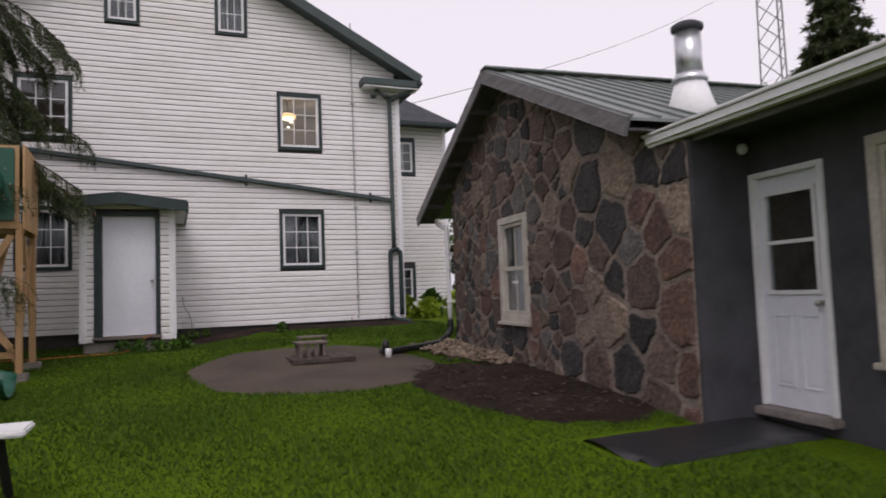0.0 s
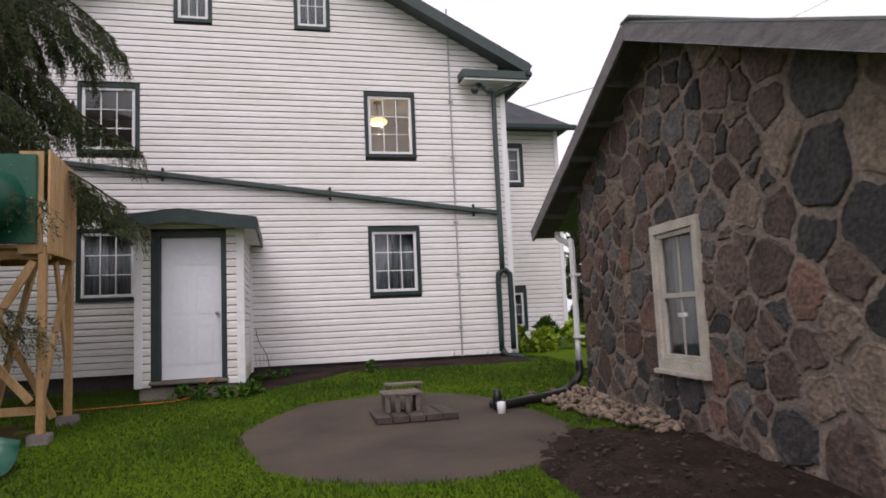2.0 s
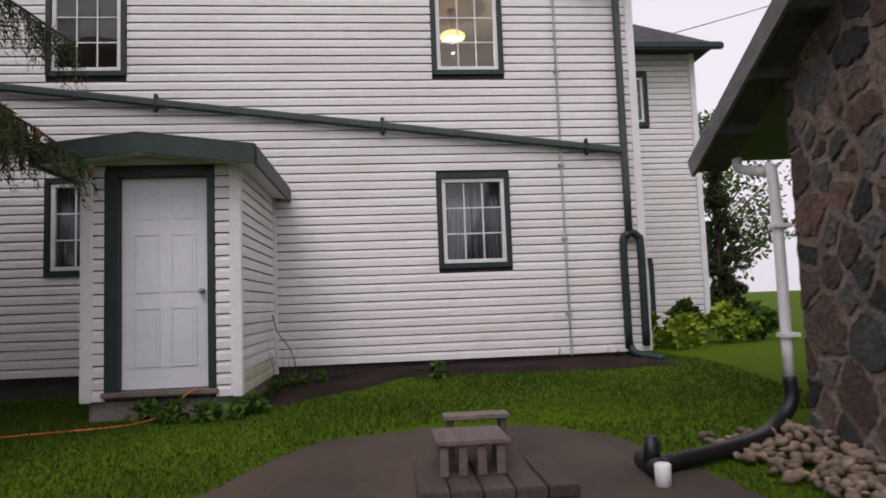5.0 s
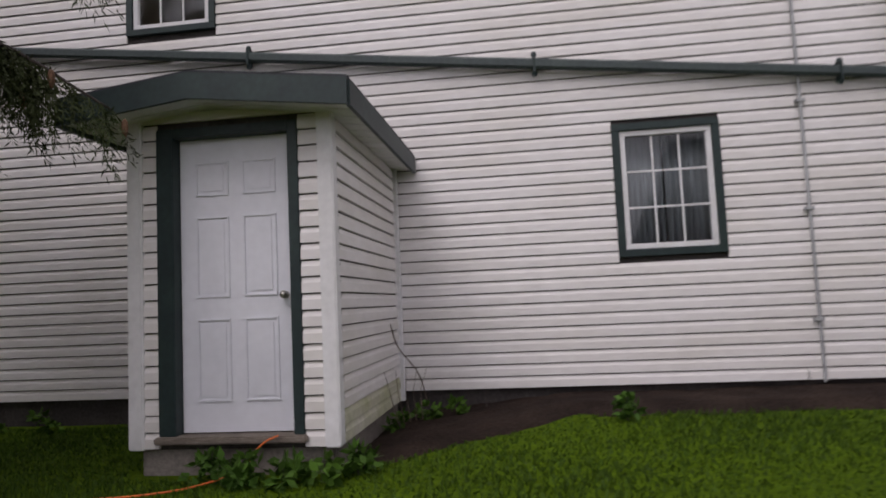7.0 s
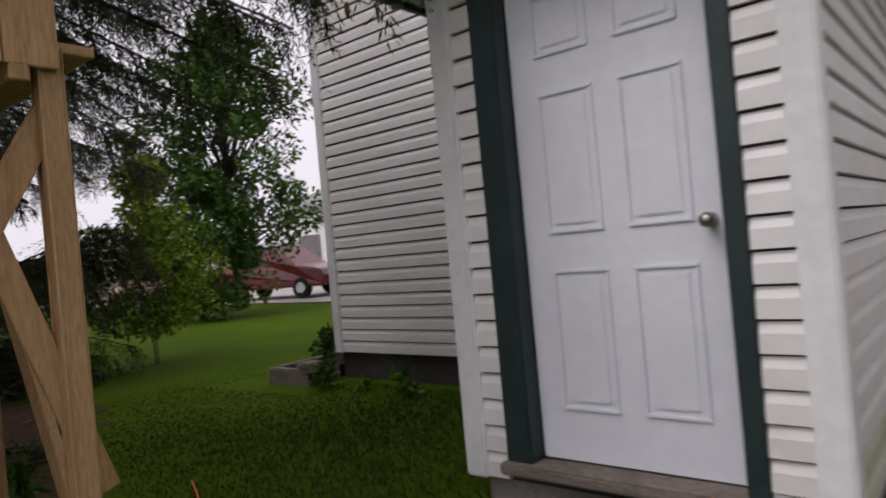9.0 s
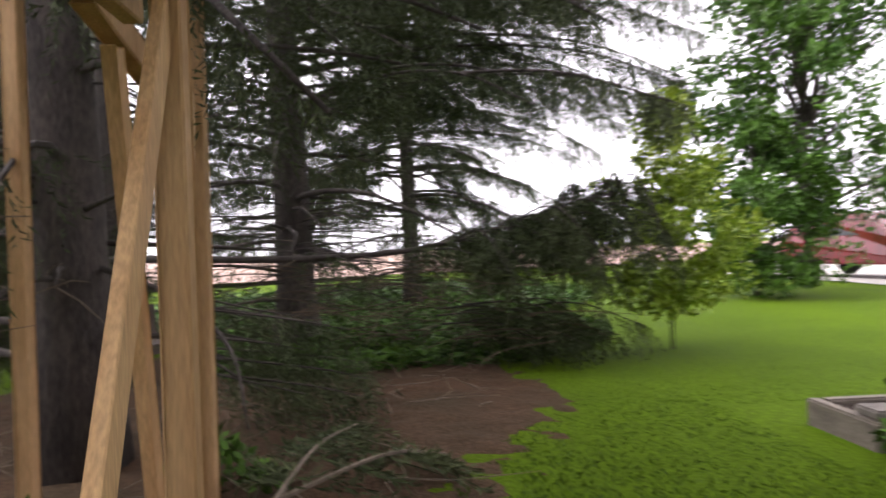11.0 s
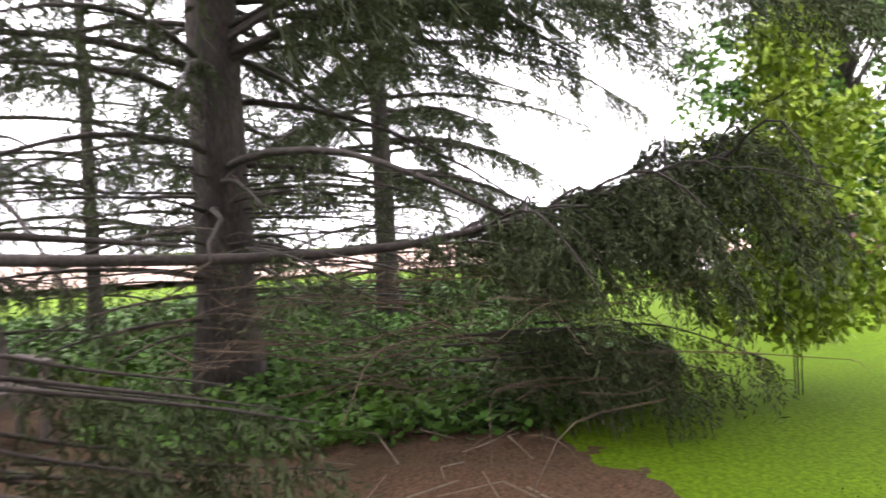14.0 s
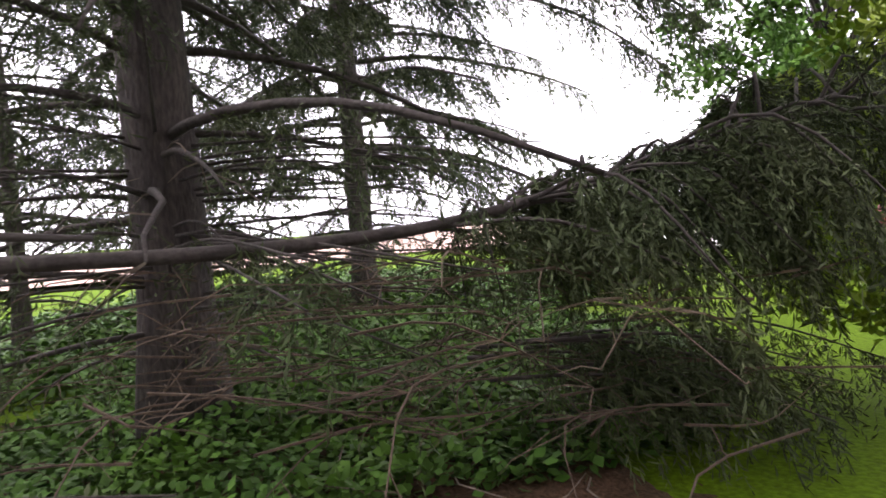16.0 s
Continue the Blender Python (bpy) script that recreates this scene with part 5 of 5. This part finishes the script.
# ground cover among the trunks
def cover(n, cx, cy, rx, ry, high, leaf, seed):
    a, r = rng.uniform(0, math.tau, n), np.sqrt(rng.uniform(0, 1, n))
    p = np.stack([cx + rx * r * np.cos(a), cy + ry * r * np.sin(a), np.zeros(n)], 1)
    hh = np.array([high * (1 + 0.7 * noise.noise((q[0] * 1.3, q[1] * 1.3, seed))) for q in p])
    p[:, 2] = np.array([ground_z(q[0], q[1]) for q in p]) + rng.uniform(0.02, 1, n) * np.clip(hh, 0.06, 1) * (1.15 - r * 0.7)
    v, f = blades(p, unit(rng.normal(0, 1, (n, 3)) * (1, 1, 0.4)), rng.uniform(0.5, 1.0, n) * leaf, rng.uniform(0.35, 0.7, n) * leaf, rng.normal(0, 0.5, (n, 3)) + (0, 0, 1))
    tagged(from_arrays("ground_cover", v, f, M_LEAF), "leafy green groundcover among the spruce trunks", "groundcover", kind="stuff")


cover(36000, -9.5, 12.9, 2.7, 2.7, 0.32, 0.095, 5)
cover(30000, -15.5, 11.0, 5.0, 6.0, 0.5, 0.16, 8)
for k, (x, y) in enumerate(((-1.9, 11.9), (-2.4, 12.5), (-3.0, 11.4), (-3.9, 11.9))):
    broadleaf("weed_clump", "leafy weeds in the needle litter", x, y, 0.32, 0.3, 0.004, M_LEAF, 80 + k, 320, 0.08, 14, 0.1, "weed", 3)

# fallen twigs and a low green bough on the litter
tw = bmesh.new()
random.seed(77)
for k in range(150):
    x, y = random.uniform(-7.5, -2.0), random.uniform(10.0, 13.6)
    if in_litter(x, y) < 0.1:
        continue
    g, a, ln = ground_z(x, y) + 0.035, random.uniform(0, math.tau), random.uniform(0.15, 0.8)
    tube([(x, y, g), (x + ln * 0.5 * math.cos(a), y + ln * 0.5 * math.sin(a), g + random.uniform(0.0, 0.1)), (x + ln * math.cos(a + 0.3), y + ln * math.sin(a + 0.3), g + random.uniform(0, 0.12))],
         [0.005, 0.004, 0.002], 4, tw)
tagged(part("fallen_twigs", tw, M_TWIG), "dry twigs scattered on the needle litter", "twigs", kind="stuff")
bough = empty("fallen_bough", "green spruce bough lying on the needle litter", "branch")
bl = [[np.array(q) for q in bend(c, 4)] for c in (((-3.1, 12.3, 0.2), (-3.7, 12.45, 0.32), (-4.4, 12.6, 0.25)), ((-3.3, 12.35, 0.22), (-3.6, 12.8, 0.3), (-3.9, 13.1, 0.2)))]
bw = bmesh.new()
for c in bl:
    tube(c, [0.014 * (1 - 0.7 * i / len(c)) for i in range(len(c))], 5, bw)
part("stem", bw, M_TWIG, bough)
v, f = needles_on([(c, 1.6) for c in bl], 24, 0.07, 0.3)
tagged(from_arrays("needles", v, f, M_NEEDLE, bough, "green needles"), kind="stuff")

# ---- far things ----


def car(name, label, m, paint, length=4.6, height=1.7, van=True):
    c = empty(name, label, "car", m=m)
    hl, w = length / 2, 0.88
    prof = [(-hl, 0.35), (-hl, 0.95), (-hl + 0.15, 1.05), (-hl + 0.35, height - 0.08), (-hl + 0.7, height), (0.4, height), (1.25, 1.08), (hl - 0.15, 0.9), (hl, 0.7), (hl, 0.35)]
    v = [(x, s * (w if z < 1.1 else w - 0.16), z) for s in (-1, 1) for x, z in prof]
    n = len(prof)
    f = [tuple(range(n)), tuple(range(2 * n - 1, n - 1, -1))] + [(i, i + n, (i + 1) % n + n, (i + 1) % n) for i in range(n)]
    b = mesh("body", v, f, paint, c)
    bev = b.modifiers.new("round", "BEVEL")
    bev.width, bev.segments = 0.06, 2
    for s in (-1, 1):
        for x0, x1 in ((-hl + 0.5, -0.75), (-0.65, 0.25), (0.35, 0.85)):
            q = [(x0, s * 0.815, 1.12), (x1, s * 0.815, 1.12), (min(x1, 0.5) if x1 > 0.5 else x1, s * 0.735, height - 0.14), (x0 + 0.1, s * 0.735, height - 0.14)]
            q += [(x, y - s * 0.06, z) for x, y, z in q]
            mesh("side_window", q, [(0, 1, 2, 3), (7, 6, 5, 4), (0, 4, 5, 1), (1, 5, 6, 2), (2, 6, 7, 3), (3, 7, 4, 0)], M_RUBBER, c)
        for x in (-hl + 0.85, hl - 0.9):
            t = part("tyre", tube([(x, s * 0.68, 0.33), (x, s * 0.70, 0.33), (x, s * 0.88, 0.33), (x, s * 0.90, 0.33)], [0.28, 0.33, 0.33, 0.28], 20), M_TYRE, c, "", True)
            part("rim", tube([(x, s * 0.86, 0.33), (x, s * 0.915, 0.33)], [0.19, 0.17], 16), M_STEEL, t)
        part("rear_light", box((-hl - 0.02, s * 0.8 - 0.07, 0.85), (-hl + 0.04, s * 0.8 + 0.07, 1.15), 0.01), M_RED, c)
        part("headlight", box((hl - 0.12, s * 0.68 - 0.14, 0.68), (hl + 0.01, s * 0.68 + 0.14, 0.82), 0.02), M_STEEL, c)
    part("rear_window", box((-hl + 0.16, -0.6, 1.1), (-hl + 0.24, 0.6, 1.5), 0.01), M_RUBBER, c)
    return c


car("minivan", "maroon minivan parked on the pale drive", Matrix.Translation((-17.4, 25.3, ground_z(-17, 25) + 0.04)) @ Matrix.Rotation(radians(15), 4, "Z"), M_RED)
car("parked_car", "dark blue car parked beyond the minivan", Matrix.Translation((-14.9, 28.2, ground_z(-15, 28) + 0.04)) @ Matrix.Rotation(radians(15), 4, "Z"), M_BLUE, 4.3, 1.45)
sheet("driveway", span(-70, -8, 2), span(23.6, 31, 0.74), M_ROAD, 0.03, None, 0.0, "pale gravel drive beyond the lawn", "driveway")
sheet("field", list(np.linspace(-400, -34, 12)), list(np.linspace(-250, 120, 12)), M_FIELD, 0.12, None, 0.0, "bare pinkish ploughed field beyond the trees", "field")
barn = empty("white_shed", "plain white metal building beyond the drive", "building")
part("wall", box((-38, 40, -0.2), (-22, 50, 4.6)), M_WHITE, barn)
v = [(-38.4, 39.6, 4.6), (-21.6, 39.6, 4.6), (-21.6, 50.4, 4.6), (-38.4, 50.4, 4.6), (-38.4, 45, 6.6), (-21.6, 45, 6.6)]
mesh("roof", v, [(0, 1, 5, 4), (2, 3, 4, 5), (0, 4, 3), (1, 2, 5), (3, 2, 1, 0)], M_ROOF, barn)
for x in (-35, -31, -27):
    part("door", box((x, 39.93, 0.1), (x + 2.2, 39.99, 3.0), 0.02), M_FASCIA, barn)
mast = empty("lattice_mast", "steel lattice radio mast far behind the roof", "mast")
mx, my = 46.6, 40.2
for k in range(3):
    a = k * math.tau / 3
    part("leg", tube([(mx + 1.35 * math.cos(a), my + 1.35 * math.sin(a), -0.3), (mx + 0.95 * math.cos(a), my + 0.95 * math.sin(a), 40)], 0.07, 6), M_FASCIA, mast)
for z in np.arange(6, 39, 1.6):
    for k in range(3):
        a, b = k * math.tau / 3, (k + 1) * math.tau / 3
        part("brace", tube([(mx + 1.12 * math.cos(a), my + 1.12 * math.sin(a), z), (mx + 1.12 * math.cos(b), my + 1.12 * math.sin(b), z + 1.6)], 0.04, 4), M_FASCIA, mast)
for k, (p0, p1) in enumerate((((46, 40, 26), (7.5, 24, 7.4)), ((46, 40, 17), (16, 30, 9.0)))):
    p0, p1 = Vector(p0), Vector(p1)
    cab = empty("overhead_wire", "thin black overhead wire against the sky", "wire")
    part("wire", tube([p0.lerp(p1, t / 12) - Vector((0, 0, 1.2 * math.sin(math.pi * t / 12))) for t in range(13)], 0.015, 4), M_BLACKP, cab)

pb = bmesh.new()
random.seed(9)
for k in range(420):
    u, w = random.uniform(0, 1), random.uniform(0, 1)
    x, y = 5.42 - 0.85 * w * (0.4 + 0.6 * u), 9.3 + 2.6 * u
    x += -0.1 * (1 - u)
    s = random.uniform(0.022, 0.055)
    bmesh.ops.create_icosphere(pb, subdivisions=1, radius=s, matrix=Matrix.Translation((x, y, ground_z(x, y) + 0.03 + 0.05 * (1 - w) + random.uniform(0, 0.03)))
                               @ Euler((random.random(), random.random(), random.random() * 3)).to_matrix().to_4x4() @ Matrix.Diagonal((1.3, 0.9, 0.6, 1)))
tagged(part("river_pebbles", pb, M_PEBBLE, smooth=True), "heap of pale river pebbles at the stone wall foot", "pebbles", kind="stuff")
wc = bmesh.new()
for k in range(900):
    x, y = random.uniform(3.3, 5.6), random.uniform(4.9, 10.2)
    if in_bed(x, y) < 0.02:
        continue
    a, s = random.uniform(0, 3.14), random.uniform(0.012, 0.035)
    bmesh.ops.create_cube(wc, size=1, matrix=Matrix.Translation((x, y, ground_z(x, y) + 0.065 + random.uniform(0, 0.03))) @ Euler((random.uniform(-0.5, 0.5), random.uniform(-0.5, 0.5), a)).to_matrix().to_4x4()
                          @ Matrix.Diagonal((s * 1.6, s * 0.8, s * 0.3, 1)))
tagged(part("wood_chips", wc, material("wood_chip", (0.045, 0.031, 0.025), 0.9, island=0.7)), "scattered wood chips over the mulch bed", "wood chips", kind="stuff")

# grass blades, thick near the walked line, coloured darker for the shaded yard
n = 480000
gx, gy = rng.uniform(-12, 6.3, n), rng.uniform(1.6, 19.0, n)
keep = (gx > -3.5) | (gy > 12.5)
# no blades far west, where the brighter sheet colour stands for open light
keep &= rng.random(n) < np.clip((gy - 1.4) / 2.0, 0, 1) * np.where(gy < 12.5, np.clip((gx + 3.6) / 2.0, 0, 1), np.where(gx > -6.3, 1.0, 0.0))
gx, gy = gx[keep], gy[keep]
keep = np.array([in_pad(x, y) < 0.03 and in_litter(x, y) < -0.02 + 0.25 * abs(noise.noise((x * 2, y * 2, 1))) and in_bed(x, y) < 0.02 and in_strip(x, y) < 0.02 for x, y in zip(gx, gy)])
keep &= ~((gx > -0.6) & (gx < 0.95) & (gy > 13.6)) & ~((gx < 5.9) & (gx > -3.9) & (gy > 15.7)) & ~((gx > 3.7) & (gx < 5.5) & (gy > 4.7) & (gy < 5.6))
keep &= ~(gx > 4.95 + 0.08 * (gy - 5)) | (gy > 12.6)
keep &= ~((gx < -3.6) & (gx > -5) & (gy > 15.1))
gx, gy = gx[keep], gy[keep]
gzv = np.array([ground_z(x, y) for x, y in zip(gx, gy)])
m_ = len(gx)
tall = rng.uniform(0.025, 0.06, m_) * (1 + 0.4 * np.sin(gx * 2.1) * np.cos(gy * 1.7)) * np.where(gy > 12.5, np.clip((gx + 6.3) / 4.5, 0.12, 1), 1.0)
v, f = blades(np.stack([gx, gy, gzv - 0.004], 1), unit(rng.normal(0, 0.45, (m_, 3)) + (0, 0, 1)), tall, rng.uniform(0.008, 0.014, m_), rng.normal(0, 1, (m_, 3)))
tagged(from_arrays("grass", v, f, M_BLADE_SHADED), "short green grass blades of the lawn, coloured darker for the shaded yard", "grass", kind="stuff")

# ---- siding boards and wall stones ----
siding(wall_house, HX0 + 0.1, HX1 - 0.1, HZ0, AZ - 0.12, [(a - 0.002, b + 0.002, c, d) for a, b, c, d in WINS], HM, gable)
siding(wall_wing, 5.87, 8.36, 0.45, 5.78, WW, WM)
siding(porch_wall, PX0 + 0.1, PX1 - 0.1, PZ0, PZ1 - 0.02, [DO], PM)
siding(porch_side, PY + 0.09, HY - 0.05, PZ0 + 0.227, PZ1, [], SM)
siding(porch_side, PY + 0.09, HY - 0.05, PZ0, PZ0 + 0.227, [], SM, mat=M_MOSSY)
siding(porch_left, -HY + 0.05, -PY - 0.09, PZ0, PZ1, [], LM)


def clip(poly, px, pz, nx, nz):
    """The side of a polygon where (p - (px, pz)) . n is below zero."""
    out = []
    for i, a in enumerate(poly):
        b = poly[(i + 1) % len(poly)]
        da, db = (a[0] - px) * nx + (a[1] - pz) * nz, (b[0] - px) * nx + (b[1] - pz) * nz
        if da <= 0:
            out.append(a)
        if (da < 0) != (db < 0) and da != db:
            t = da / (da - db)
            out.append((a[0] + (b[0] - a[0]) * t, a[1] + (b[1] - a[1]) * t))
    return out


random.seed(31)
seeds = []
for k in range(9000):
    y, z = random.uniform(SY0, SY1), random.uniform(-0.3, SAZ - 0.1)
    if z > stone_top(y) - 0.03 or (SW[0] - 0.05 < y < SW[1] + 0.05 and SW[2] - 0.08 < z < SW[3] + 0.05):
        continue
    big = 0.165 + 0.12 * (0.5 + 0.5 * noise.noise((y * 0.8, z * 0.8, 3))) + (0.07 if y < -2.0 else 0.0) + (random.random() < 0.5) * -0.10
    if all(((y - a) / 1.25) ** 2 + (z - b) ** 2 > ((big + c) * 0.72) ** 2 for a, b, c in seeds):
        seeds.append((y, z, big))
for y, z, r in seeds:
    gaps_w = random.uniform(0.010, 0.042)
    poly = [(y - 0.8, z - 0.7), (y + 0.8, z - 0.7), (y + 0.8, z + 0.7), (y - 0.8, z + 0.7)]
    for a, b, c in seeds:
        dy, dz = a - y, b - z
        d = math.hypot(dy, dz)
        if 0 < d < 1.6:
            t = 0.5 + 0.5 * (r * r - c * c) / (d * d)
            t = max(0.2, min(0.8, t))
            gap = gaps_w / d
            poly = clip(poly, y + dy * (t - gap), z + dz * (t - gap), dy, dz)
    for s in (-1, 1):
        poly = clip(poly, SAP, SAZ - 0.13, s * rise_s, 1)
    poly = clip(clip(poly, SY1 - 0.01, 0, 1, 0), SY0 + 0.01, 0, -1, 0)
    if SW[0] - 0.6 < y < SW[1] + 0.6 and SW[2] - 0.6 < z < SW[3] + 0.6:
        gaps = [(y - SW[1], (SW[1] + 0.015, 0, -1, 0)), (SW[0] - y, (SW[0] - 0.015, 0, 1, 0)), (z - SW[3], (0, SW[3] + 0.015, 0, -1)), (SW[2] - 0.05 - z, (0, SW[2] - 0.07, 0, 1))]
        poly = clip(poly, *max(gaps)[1])
    if len(poly) < 3:
        continue
    # rounded corners with uneven edges
    ring = []
    for i, q in enumerate(poly):
        p0, p1 = poly[i - 1], poly[(i + 1) % len(poly)]
        for o in (p0, p1):
            ring.append((q[0] + (o[0] - q[0]) * 0.08 + random.uniform(-0.016, 0.016), q[1] + (o[1] - q[1]) * 0.08 + random.uniform(-0.016, 0.016)))
        long = math.hypot(p1[0] - q[0], p1[1] - q[1])
        for k in range(1, min(5, int(long / 0.065) + 1)):
            t = 0.1 + 0.8 * k / min(5, int(long / 0.065) + 1)
            ring.append((q[0] + (p1[0] - q[0]) * t + random.uniform(-0.017, 0.017), q[1] + (p1[1] - q[1]) * t + random.uniform(-0.017, 0.017)))
    cy, cz = sum(q[0] for q in ring) / len(ring), sum(q[1] for q in ring) / len(ring)
    proud, n = random.uniform(0.004, 0.02), len(ring)
    v = [(0.01, a, b) for a, b in ring] + [(-proud * 0.75, cy + (a - cy) * 0.97, cz + (b - cz) * 0.97) for a, b in ring]
    v += [(-proud - random.uniform(0, 0.012), cy + (a - cy) * 0.92, cz + (b - cz) * 0.92) for a, b in ring]
    f = [(i, i + n, (i + 1) % n + n, (i + 1) % n) for i in range(n)] + [(i + n, i + 2 * n, (i + 1) % n + 2 * n, (i + 1) % n + n) for i in range(n)] + [tuple(range(3 * n - 1, 2 * n - 1, -1))]
    kind = random.choices(range(5), (5, 1.6, 3.4, 2.6, 1.6))[0]
    mesh("stone", [SB @ Vector(q) for q in v], f, M_STONE[kind], wall_stone)
